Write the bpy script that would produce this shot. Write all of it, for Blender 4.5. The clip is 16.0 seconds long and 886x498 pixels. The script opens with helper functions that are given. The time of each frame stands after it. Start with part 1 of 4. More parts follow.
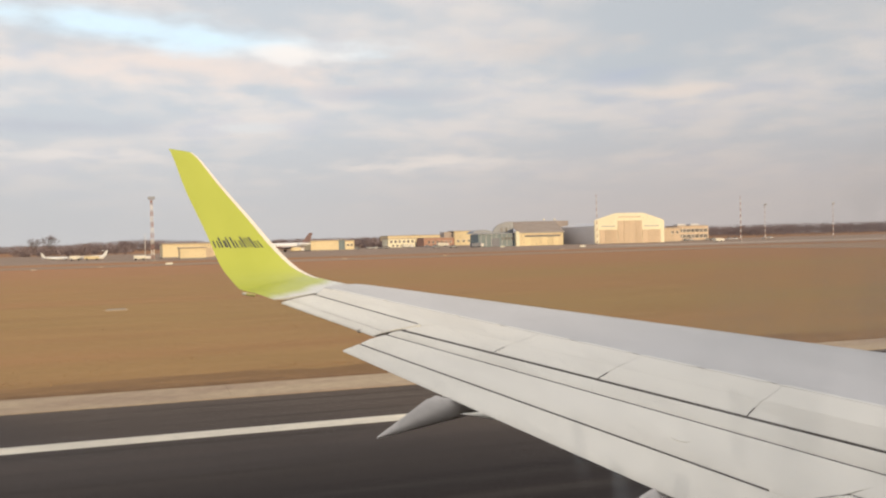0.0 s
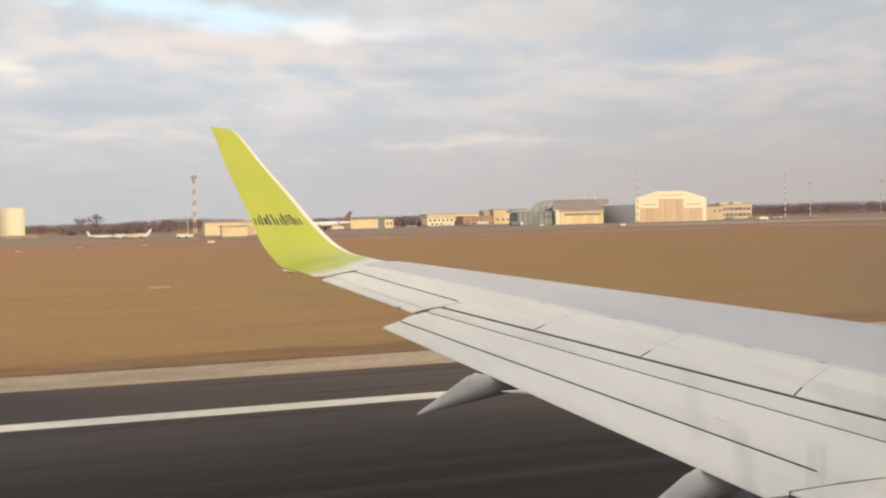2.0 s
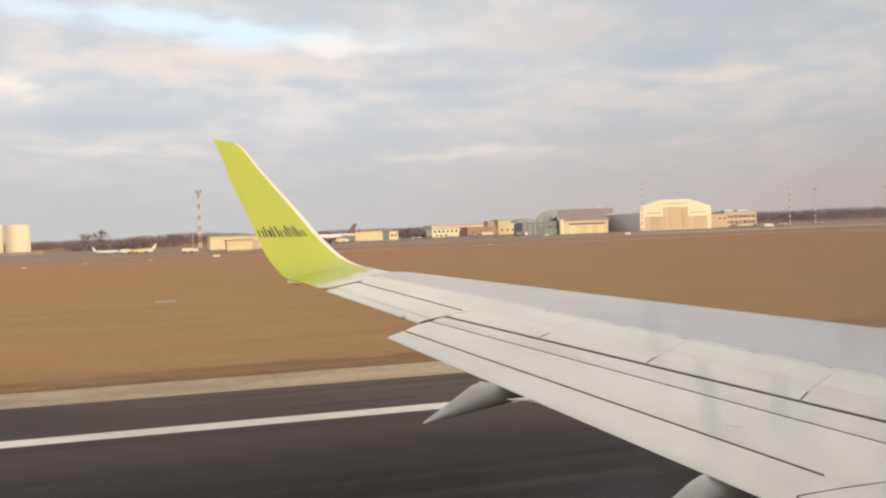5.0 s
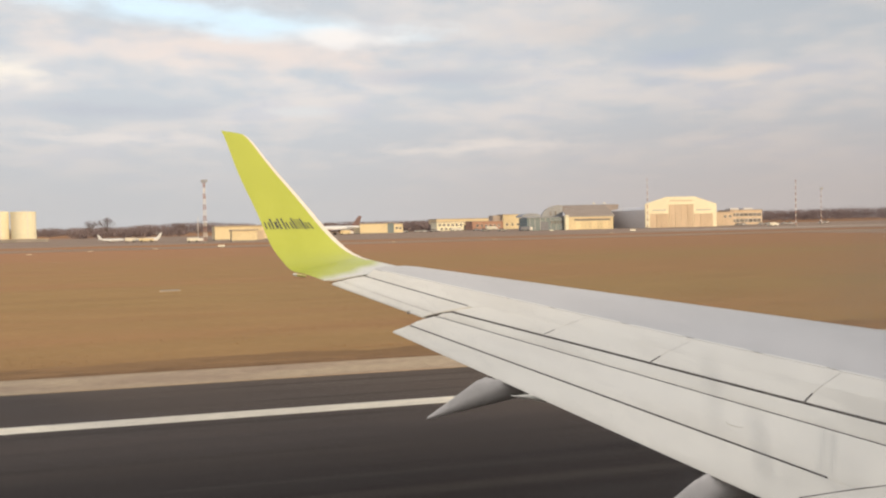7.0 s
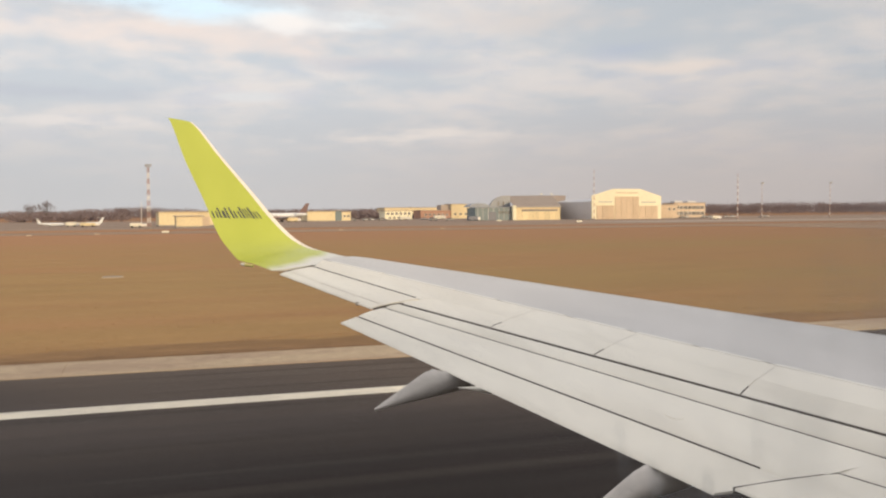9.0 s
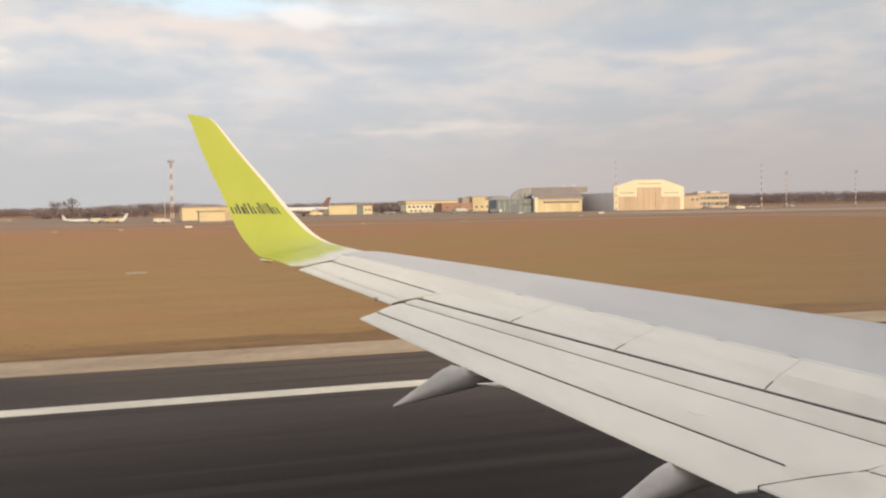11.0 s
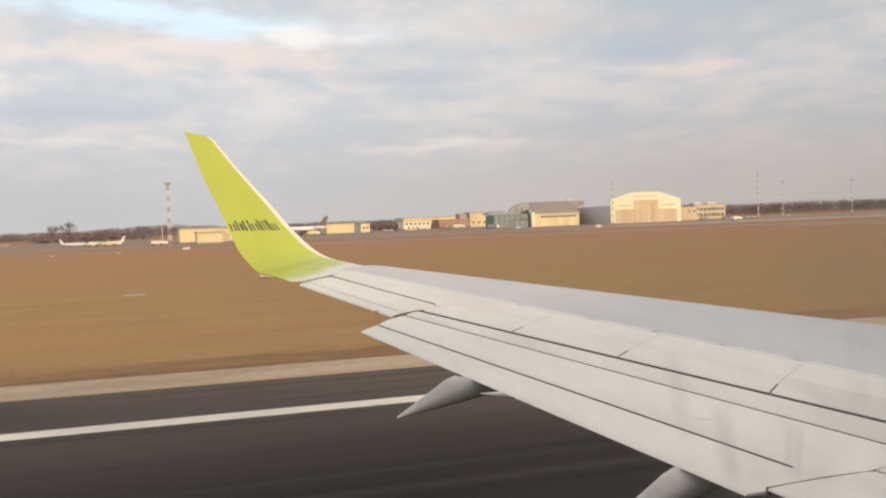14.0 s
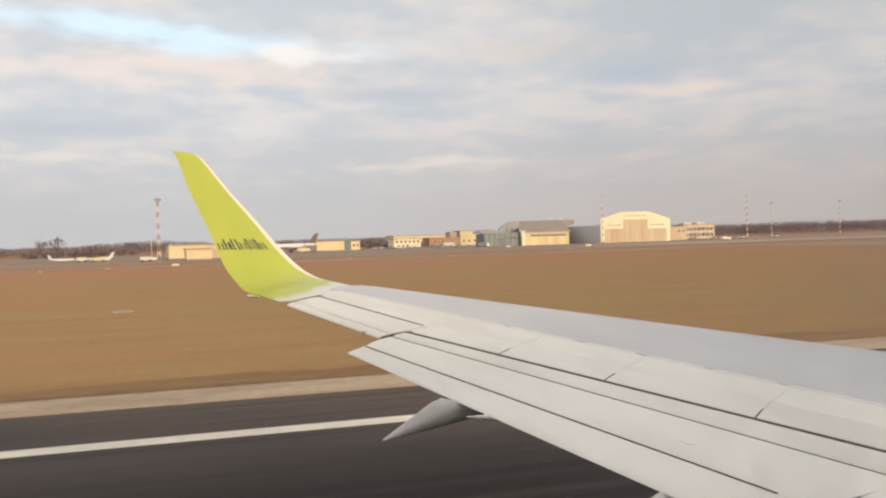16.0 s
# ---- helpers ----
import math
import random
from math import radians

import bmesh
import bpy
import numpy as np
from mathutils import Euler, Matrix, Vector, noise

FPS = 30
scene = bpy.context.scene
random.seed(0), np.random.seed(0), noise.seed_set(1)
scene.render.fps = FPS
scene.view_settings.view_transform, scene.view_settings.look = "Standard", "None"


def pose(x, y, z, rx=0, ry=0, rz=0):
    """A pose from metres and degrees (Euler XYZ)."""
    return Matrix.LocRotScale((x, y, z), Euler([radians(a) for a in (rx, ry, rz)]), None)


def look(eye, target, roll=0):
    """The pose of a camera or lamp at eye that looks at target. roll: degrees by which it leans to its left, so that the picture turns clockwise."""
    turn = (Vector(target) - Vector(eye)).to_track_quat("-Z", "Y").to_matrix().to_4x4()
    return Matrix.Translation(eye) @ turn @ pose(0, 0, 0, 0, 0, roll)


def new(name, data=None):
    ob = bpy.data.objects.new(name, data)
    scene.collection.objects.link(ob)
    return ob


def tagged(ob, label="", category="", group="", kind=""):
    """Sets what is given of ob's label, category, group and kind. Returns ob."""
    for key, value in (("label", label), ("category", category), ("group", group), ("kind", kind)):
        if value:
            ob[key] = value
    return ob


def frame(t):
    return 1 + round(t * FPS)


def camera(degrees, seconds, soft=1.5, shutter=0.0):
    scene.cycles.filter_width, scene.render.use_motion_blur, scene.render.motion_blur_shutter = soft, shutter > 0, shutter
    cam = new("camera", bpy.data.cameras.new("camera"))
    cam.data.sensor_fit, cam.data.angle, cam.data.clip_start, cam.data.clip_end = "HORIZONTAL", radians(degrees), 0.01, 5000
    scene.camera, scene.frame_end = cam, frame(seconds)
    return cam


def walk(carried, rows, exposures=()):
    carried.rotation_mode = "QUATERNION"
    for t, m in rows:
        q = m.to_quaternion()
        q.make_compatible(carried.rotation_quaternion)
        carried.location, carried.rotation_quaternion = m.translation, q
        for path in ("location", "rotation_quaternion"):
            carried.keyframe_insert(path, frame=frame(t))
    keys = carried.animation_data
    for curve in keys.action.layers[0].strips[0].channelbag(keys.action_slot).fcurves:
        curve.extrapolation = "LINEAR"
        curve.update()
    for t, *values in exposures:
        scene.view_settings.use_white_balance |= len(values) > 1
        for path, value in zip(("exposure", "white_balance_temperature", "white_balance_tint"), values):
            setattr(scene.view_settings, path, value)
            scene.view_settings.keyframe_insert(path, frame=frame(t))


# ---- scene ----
# ---------------------------------------------------------------- camera
cam = camera(52.0, 16.0, soft=2.2)
PATH = [
    (0, (0.002, -0.041, 3.916), (0.702, 1.833, 3.897), -1.4),
    (0.5, (-0.008, -0.046, 3.947), (0.678, 1.832, 3.913), -1.2),
    (1, (-0.016, -0.038, 3.938), (0.679, 1.837, 3.891), -0.4),
    (1.5, (-0.015, -0.017, 3.935), (0.67, 1.861, 3.892), -0.9),
    (2, (0.011, 0.015, 3.898), (0.628, 1.916, 3.834), -1.4),
    (2.5, (0.028, 0.018, 3.907), (0.655, 1.916, 3.84), -1.1),
    (3, (-0.004, -0.012, 3.914), (0.652, 1.876, 3.851), -1.3),
    (3.5, (0.014, -0.016, 3.9), (0.663, 1.874, 3.83), -1.6),
    (4, (0.014, -0.007, 3.909), (0.659, 1.886, 3.873), -1.3),
    (4.2, (0.03, 0.014, 3.867), (0.679, 1.906, 3.828), -1.8),
    (6.3, (-0.005, -0.009, 3.903), (0.561, 1.909, 3.87), -1.5),
    (6.5, (0.005, -0.007, 3.871), (0.589, 1.905, 3.839), -1.7),
    (7, (-0.002, 0.0, 3.896), (0.596, 1.908, 3.843), -1.2),
    (7.5, (-0.011, -0.018, 3.922), (0.604, 1.884, 3.852), -1.2),
    (8, (0.012, -0.038, 3.892), (0.662, 1.85, 3.781), -1.9),
    (8.5, (-0.007, -0.052, 3.905), (0.672, 1.827, 3.817), -1.0),
    (9, (-0.036, -0.072, 3.936), (0.67, 1.798, 3.857), -0.4),
    (9.2, (-0.021, -0.057, 3.909), (0.685, 1.812, 3.824), -0.8),
    (11.3, (0.019, -0.002, 3.952), (0.668, 1.887, 3.86), -0.6),
    (11.5, (0.012, 0.004, 3.926), (0.664, 1.894, 3.868), -0.1),
    (12, (0.011, -0.003, 3.927), (0.671, 1.884, 3.849), -1.5),
    (12.5, (0.021, -0.015, 3.906), (0.69, 1.869, 3.833), -1.9),
    (13, (0.029, 0.008, 3.934), (0.703, 1.89, 3.868), -1.6),
    (13.5, (0.028, 0.001, 3.932), (0.711, 1.879, 3.846), -2.2),
    (14, (0.002, 0.005, 3.897), (0.668, 1.89, 3.839), -2.1),
    (14.5, (0.025, 0.001, 3.907), (0.684, 1.889, 3.873), -1.3),
    (15, (-0.02, 0.008, 3.907), (0.644, 1.895, 3.869), -1.2),
    (15.5, (0.003, 0.008, 3.923), (0.676, 1.891, 3.89), -1.0),
    (16, (0.024, -0.006, 3.93), (0.712, 1.872, 3.911), -1.7),
]
walk(cam, [(t, look(eye, target, roll)) for t, eye, target, roll in PATH], ((0, 0.0, 6550, 11.2), (16, 0.0, 6550, 11.2)))

# ---------------------------------------------------------------- world, sun, exposure
SUN_AZ, SUN_EL = radians(151.0), radians(11.0)       # azimuth from +y towards +x
SUN_DIR = Vector((math.sin(SUN_AZ) * math.cos(SUN_EL), math.cos(SUN_AZ) * math.cos(SUN_EL), math.sin(SUN_EL)))
sun = new("sun", bpy.data.lights.new("sun", "SUN"))
sun.data.energy, sun.data.angle, sun.data.color = 3.0, radians(8.0), (1.0, 0.79, 0.50)
sun.matrix_world = look(SUN_DIR * 900, (0, 0, 0))
scene.view_settings.exposure = 0.0


class Nodes:
    """Short calls for building a node tree."""

    def __init__(self, tree):
        self.tree = tree
        tree.nodes.clear()

    def add(self, kind):
        return self.tree.nodes.new(kind)

    def put(self, value, socket):
        if isinstance(value, bpy.types.NodeSocket):
            self.tree.links.new(value, socket)
        else:
            socket.default_value = value

    def math(self, op, a, b=0.0, c=0.0, clamp=False):
        n = self.add("ShaderNodeMath")
        n.operation, n.use_clamp = op, clamp
        for v, s in zip((a, b, c), n.inputs):
            self.put(v, s)
        return n.outputs[0]

    def mix(self, fac, a, b, blend="MIX"):
        n = self.add("ShaderNodeMix")
        n.data_type, n.blend_type = "RGBA", blend
        self.put(fac, n.inputs[0])
        for v, s in ((a, n.inputs[6]), (b, n.inputs[7])):
            self.put(v if isinstance(v, bpy.types.NodeSocket) else (*v, 1.0), s)
        return n.outputs[2]

    def step(self, value, lo, hi, a=0.0, b=1.0):
        n = self.add("ShaderNodeMapRange")
        n.interpolation_type = "SMOOTHSTEP"
        for v, s in zip((value, lo, hi, a, b), n.inputs):
            self.put(v, s)
        return n.outputs[0]

    def noise(self, vector, scale, detail=4.0, rough=0.55):
        n = self.add("ShaderNodeTexNoise")
        self.put(vector, n.inputs["Vector"])
        n.inputs["Scale"].default_value, n.inputs["Detail"].default_value, n.inputs["Roughness"].default_value = scale, detail, rough
        return n.outputs["Fac"]

    def scaled(self, vector, sx, sy, sz):
        n = self.add("ShaderNodeMapping")
        self.put(vector, n.inputs["Vector"])
        n.inputs["Scale"].default_value = (sx, sy, sz)
        return n.outputs[0]


def make_sky():
    world = bpy.data.worlds.new("evening_sky")
    scene.world = world
    world.use_nodes = True
    n = Nodes(world.node_tree)
    d = n.add("ShaderNodeTexCoord").outputs["Generated"]
    sep = n.add("ShaderNodeSeparateXYZ")
    n.put(d, sep.inputs[0])
    x, y, z = sep.outputs
    up = n.math("MAXIMUM", z, 0.0)
    deep = n.math("ADD", up, 0.17)
    flat = n.add("ShaderNodeCombineXYZ")
    n.put(n.math("DIVIDE", x, deep), flat.inputs[0])
    n.put(n.math("DIVIDE", y, deep), flat.inputs[1])
    az, el = n.math("ARCTAN2", x, y), n.math("ARCSINE", z)
    big = n.noise(n.scaled(flat.outputs[0], 1.7, 1.7, 1), 1.0, 5.0, 0.52)
    fine = n.noise(n.scaled(flat.outputs[0], 4.6, 4.4, 1), 1.0, 4.0, 0.52)
    wob = n.math("SUBTRACT", fine, 0.5)

    def streak(a0, e0, ra, re, slope, soft=1.0, rag=1.9):
        da = n.math("SUBTRACT", az, a0)
        de = n.math("SUBTRACT", el, n.math("MULTIPLY_ADD", da, slope, e0))
        q = n.math("SQRT", n.math("ADD", n.math("POWER", n.math("ABSOLUTE", n.math("DIVIDE", da, ra)), 2.0), n.math("POWER", n.math("ABSOLUTE", n.math("DIVIDE", de, re)), 2.0)))
        return n.step(n.math("MULTIPLY_ADD", wob, rag, n.math("SUBTRACT", 1.0, q)), 0.0, soft)

    sky = n.add("ShaderNodeTexSky")
    sky.sky_type, sky.sun_disc, sky.sun_elevation, sky.sun_rotation = "NISHITA", False, SUN_EL, SUN_AZ
    clear = n.mix(0.62, sky.outputs[0], (5.6, 7.2, 8.8))
    grey, lit = (5.9, 6.35, 6.75), (7.85, 7.5, 7.25)
    cover = n.mix(n.step(n.math("MULTIPLY_ADD", wob, 0.45, big), 0.36, 0.66), grey, lit)
    cover = n.mix(n.step(n.math("MULTIPLY_ADD", wob, -0.5, big), 0.52, 0.72, 0.0, 0.45), cover, (5.4, 5.95, 6.9))
    low = n.mix(n.step(az, 0.0, 0.7), (5.48, 5.48, 5.5), (5.95, 5.42, 5.17))
    cover = n.mix(n.step(el, 0.01, 0.17, 0.95, 0.0), cover, low)
    for a0, e0, ra, re, slope, tint, k in (
        (0.08, 0.190, 0.27, 0.032, -0.06, (8.6, 7.6, 7.0), 0.85), (0.045, 0.224, 0.30, 0.026, -0.085, (7.4, 9.2, 10.2), 1.0), (0.20, 0.203, 0.08, 0.016, 0.0, (9.6, 9.1, 8.6), 0.9), (-0.164, 0.160, 0.07, 0.022, 0.0, (9.9, 9.2, 8.1), 0.9),
        (0.345, 0.085, 0.14, 0.011, 0.03, (8.0, 7.4, 6.9), 0.9), (0.15, 0.125, 0.07, 0.007, 0.0, (7.3, 7.4, 7.4), 0.8), (0.556, 0.172, 0.08, 0.018, 0.0, (5.2, 5.8, 6.9), 0.7), (0.618, 0.151, 0.10, 0.013, 0.03, (8.8, 7.9, 7.2), 0.85), (-0.04, 0.096, 0.15, 0.009, 0.0, (7.7, 7.3, 7.0), 0.8),
        (0.46, 0.205, 0.13, 0.020, 0.0, (7.6, 7.0, 6.6), 0.6), (-0.05, 0.125, 0.18, 0.012, 0.0, (5.2, 5.5, 6.1), 0.6), (0.30, 0.160, 0.14, 0.012, 0.0, (5.5, 5.8, 6.4), 0.6)):
        cover = n.mix(n.math("MULTIPLY", streak(a0, e0, ra, re, slope), k), cover, tint)
    fall = n.step(az, 0.05, 0.8, 1.06, 0.88)
    tone = n.add("ShaderNodeCombineColor")
    for s in tone.inputs[:3]:
        n.put(fall, s)
    cover = n.mix(1.0, cover, tone.outputs[0], "MULTIPLY")
    cover = n.mix(n.step(el, 0.30, 0.9), cover, (9.0, 8.8, 8.9))
    cover = n.mix(n.step(el, -0.02, 0.0), (1.6, 1.35, 1.0), cover)
    bg = n.add("ShaderNodeBackground")
    n.put(cover, bg.inputs[0])
    bg.inputs[1].default_value = 0.1
    out = n.add("ShaderNodeOutputWorld")
    n.put(bg.outputs[0], out.inputs[0])


make_sky()

# ---------------------------------------------------------------- materials


def mat(name, base, rough=0.6, other=None, scale=1.0, stretch=(1, 1, 1), fine=12.0, vary=0.25, bump=0.0, metal=0.0, gloss=0.5, per_object=0.0, island=0.0, lo=0.38, hi=0.64):
    """base and other mix by large stains; fine grain shades both; bump in metres."""
    m = bpy.data.materials.new(name)
    m.use_nodes = True
    n = Nodes(m.node_tree)
    b = n.add("ShaderNodeBsdfPrincipled")
    out = n.add("ShaderNodeOutputMaterial")
    n.put(b.outputs[0], out.inputs[0])
    at = n.scaled(n.add("ShaderNodeTexCoord").outputs["Object"], *stretch)
    stain, grain = n.noise(at, scale, 5.0), n.noise(at, scale * fine, 4.0, 0.65)
    col = n.mix(n.step(stain, lo, hi), base, other or tuple(c * (1 - vary) for c in base))
    shade = n.step(grain, 0.25, 0.75, 1.0 - vary, 1.0 + vary * 0.6)
    if per_object:
        shade = n.math("MULTIPLY", shade, n.math("MULTIPLY_ADD", n.add("ShaderNodeObjectInfo").outputs["Random"], 2 * per_object, 1 - per_object))
    if island:
        shade = n.math("MULTIPLY", shade, n.math("MULTIPLY_ADD", n.add("ShaderNodeNewGeometry").outputs["Random Per Island"], 2 * island, 1 - island))
    tone = n.add("ShaderNodeCombineColor")
    for s in tone.inputs[:3]:
        n.put(shade, s)
    n.put(n.mix(1.0, col, tone.outputs[0], "MULTIPLY"), b.inputs["Base Color"])
    n.put(n.step(grain, 0.2, 0.8, max(rough - 0.08, 0.02), min(rough + 0.08, 1.0)), b.inputs["Roughness"])
    b.inputs["Metallic"].default_value, b.inputs["Specular IOR Level"].default_value = metal, gloss
    if bump:
        bu = n.add("ShaderNodeBump")
        bu.inputs["Strength"].default_value, bu.inputs["Distance"].default_value = 1.0, bump
        n.put(grain, bu.inputs["Height"])
        n.put(bu.outputs[0], b.inputs["Normal"])
    return m


M = dict(
    blade=mat("grass_blades", (0.40, 0.235, 0.115), 0.9, (0.37, 0.225, 0.110), 0.4, vary=0.12, island=0.15, gloss=0.1),
    soil=mat("bare_soil", (0.21, 0.122, 0.062), 0.95, (0.27, 0.16, 0.078), 0.5, (0.3, 1, 1), 9.0, 0.3, 0.02, gloss=0.1),
    worn_grass=mat("worn_grass", (0.29, 0.172, 0.083), 0.95, (0.24, 0.142, 0.068), 0.5, (0.2, 1, 1), 9.0, 0.2, 0.01, gloss=0.1),
    shoulder=mat("shoulder_concrete", (0.47, 0.362, 0.240), 0.9, (0.385, 0.280, 0.192), 0.5, (0.4, 1, 1), 14.0, 0.2, 0.004, gloss=0.2),
    paint=mat("line_paint", (0.90, 0.81, 0.63), 0.7, (0.72, 0.65, 0.52), 0.8, (0.3, 1, 1), 12.0, 0.15, gloss=0.3),
    yellow_paint=mat("yellow_paint", (0.55, 0.42, 0.08), 0.7, (0.4, 0.32, 0.1), 0.8, vary=0.2),
    taxi=mat("taxiway_concrete", (0.32, 0.225, 0.155), 0.9, (0.26, 0.18, 0.115), 0.05, (0.3, 1, 1), 18.0, 0.15, gloss=0.2),
    pale_concrete=mat("pale_concrete", (0.44, 0.36, 0.285), 0.9, (0.37, 0.30, 0.235), 0.05, (0.3, 1, 1), 18.0, 0.12, gloss=0.2),
    apron=mat("apron_concrete", (0.31, 0.225, 0.165), 0.9, (0.27, 0.19, 0.135), 0.03, (0.3, 1, 1), 18.0, 0.15, gloss=0.2),
    wing=mat("wing_paint", (0.82, 0.780, 0.680), 0.42, (0.75, 0.708, 0.612), 0.9, (2.0, 0.6, 1), 7.0, 0.04, gloss=0.35),
    wing_b=mat("wing_paint_aged", (0.80, 0.760, 0.660), 0.45, (0.715, 0.675, 0.582), 1.0, (2.2, 0.5, 1), 6.0, 0.045, gloss=0.35),
    metal=mat("leading_edge_metal", (0.62, 0.598, 0.572), 0.45, (0.57, 0.55, 0.525), 0.8, (1, 0.5, 1), 10.0, 0.06, metal=0.25),
    fairing=mat("fairing_paint", (0.68, 0.635, 0.585), 0.4, (0.54, 0.505, 0.46), 1.5, vary=0.08, gloss=0.35),
    # dark base colour standing in for the shade inside wing gaps
    cove=mat("dark_gap_shade", (0.125, 0.108, 0.096), 0.9, gloss=0.1),
    body=mat("fuselage_paint", (0.78, 0.78, 0.77), 0.35, (0.72, 0.72, 0.71), 0.4, vary=0.05),
    lining=mat("cabin_lining", (0.55, 0.54, 0.52), 0.6, vary=0.05),
    tyre=mat("tyre_rubber", (0.025, 0.025, 0.025), 0.85, vary=0.2),
    lettering=mat("charcoal_lettering", (0.055, 0.06, 0.055), 0.5, vary=0.1),
    lamp_glass=mat("lamp_glass", (0.75, 0.72, 0.6), 0.15, vary=0.05),
    white=mat("white_cladding", (0.85, 0.785, 0.575), 0.7, (0.78, 0.715, 0.52), 0.08, (1, 1, 0.3), 20.0, 0.07, per_object=0.04),
    cream=mat("cream_render", (0.80, 0.665, 0.415), 0.85, (0.70, 0.575, 0.36), 0.09, (1, 1, 0.4), 20.0, 0.1, per_object=0.1),
    beige=mat("beige_panel", (0.66, 0.515, 0.37), 0.8, (0.575, 0.445, 0.315), 0.12, (1, 1, 0.3), 16.0, 0.1, per_object=0.06),
    brick=mat("red_brick", (0.46, 0.265, 0.19), 0.9, (0.39, 0.22, 0.155), 0.3, (1, 1, 1), 14.0, 0.2, per_object=0.08),
    bluegreen=mat("blue_green_sheet", (0.17, 0.215, 0.225), 0.6, (0.20, 0.24, 0.24), 0.15, (1, 1, 0.3), 18.0, 0.12),
    greysheet=mat("grey_sheet", (0.60, 0.575, 0.56), 0.6, (0.61, 0.595, 0.59), 0.1, (1, 1, 0.3), 18.0, 0.1),
    bluegrey=mat("blue_grey_sheet", (0.33, 0.335, 0.345), 0.6, (0.28, 0.285, 0.30), 0.12, (1, 1, 0.3), 18.0, 0.12),
    roof=mat("roof_felt", (0.40, 0.33, 0.28), 0.85, (0.45, 0.37, 0.31), 0.1, (1, 1, 1), 18.0, 0.15),
    concrete=mat("grey_concrete", (0.36, 0.32, 0.28), 0.9, (0.27, 0.24, 0.21), 0.3, vary=0.15, per_object=0.08),
    glass=mat("dark_window_glass", (0.21, 0.19, 0.175), 0.2, vary=0.2, per_object=0.4),
    steel=mat("galvanised_steel", (0.35, 0.34, 0.34), 0.5, vary=0.15, metal=0.3),
    red=mat("mast_red", (0.47, 0.28, 0.22), 0.6, vary=0.15),
    mast_white=mat("mast_white", (0.83, 0.78, 0.71), 0.6, vary=0.12),
    twig=mat("bare_twigs", (0.245, 0.192, 0.190), 0.95, (0.205, 0.160, 0.158), 0.02, (1, 1, 1), 10.0, 0.15, island=0.10, gloss=0.1),
    bark=mat("bark", (0.13, 0.10, 0.08), 0.95, vary=0.25, gloss=0.1),
    signyellow=mat("sign_yellow", (0.65, 0.50, 0.05), 0.5, vary=0.1),
    signwhite=mat("sign_white", (0.75, 0.70, 0.58), 0.5, vary=0.1),
    carpaint=mat("car_paint", (0.50, 0.48, 0.46), 0.3, vary=0.05, per_object=0.5),
    navy=mat("navy_livery", (0.10, 0.11, 0.15), 0.4, vary=0.1),
    livery_red=mat("red_livery", (0.17, 0.09, 0.085), 0.4, vary=0.1),
)


def lime_paint():
    """Lime winglet paint that fades into the white wing paint at its foot."""
    m = bpy.data.materials.new("lime_paint")
    m.use_nodes = True
    n = Nodes(m.node_tree)
    b = n.add("ShaderNodeBsdfPrincipled")
    n.put(b.outputs[0], n.add("ShaderNodeOutputMaterial").inputs[0])
    at = n.add("ShaderNodeTexCoord").outputs["Object"]
    sep = n.add("ShaderNodeSeparateXYZ")
    n.put(at, sep.inputs[0])
    blur, stain = n.noise(at, 2.2, 4.0), n.noise(n.scaled(at, 1, 1, 0.4), 1.3, 4.0)
    lime = n.mix(n.step(stain, 0.35, 0.65), (0.445, 0.490, 0.078), (0.41, 0.455, 0.068))
    level = n.math("MULTIPLY_ADD", n.math("SUBTRACT", blur, 0.5), 0.08, n.math("MULTIPLY_ADD", sep.outputs[0], -0.178, sep.outputs[2]))
    n.put(n.mix(n.step(level, 2.815, 2.895), (0.65, 0.65, 0.61), lime), b.inputs["Base Color"])
    n.put(n.step(stain, 0.3, 0.7, 0.32, 0.45), b.inputs["Roughness"])
    b.inputs["Specular IOR Level"].default_value = 0.4
    return m


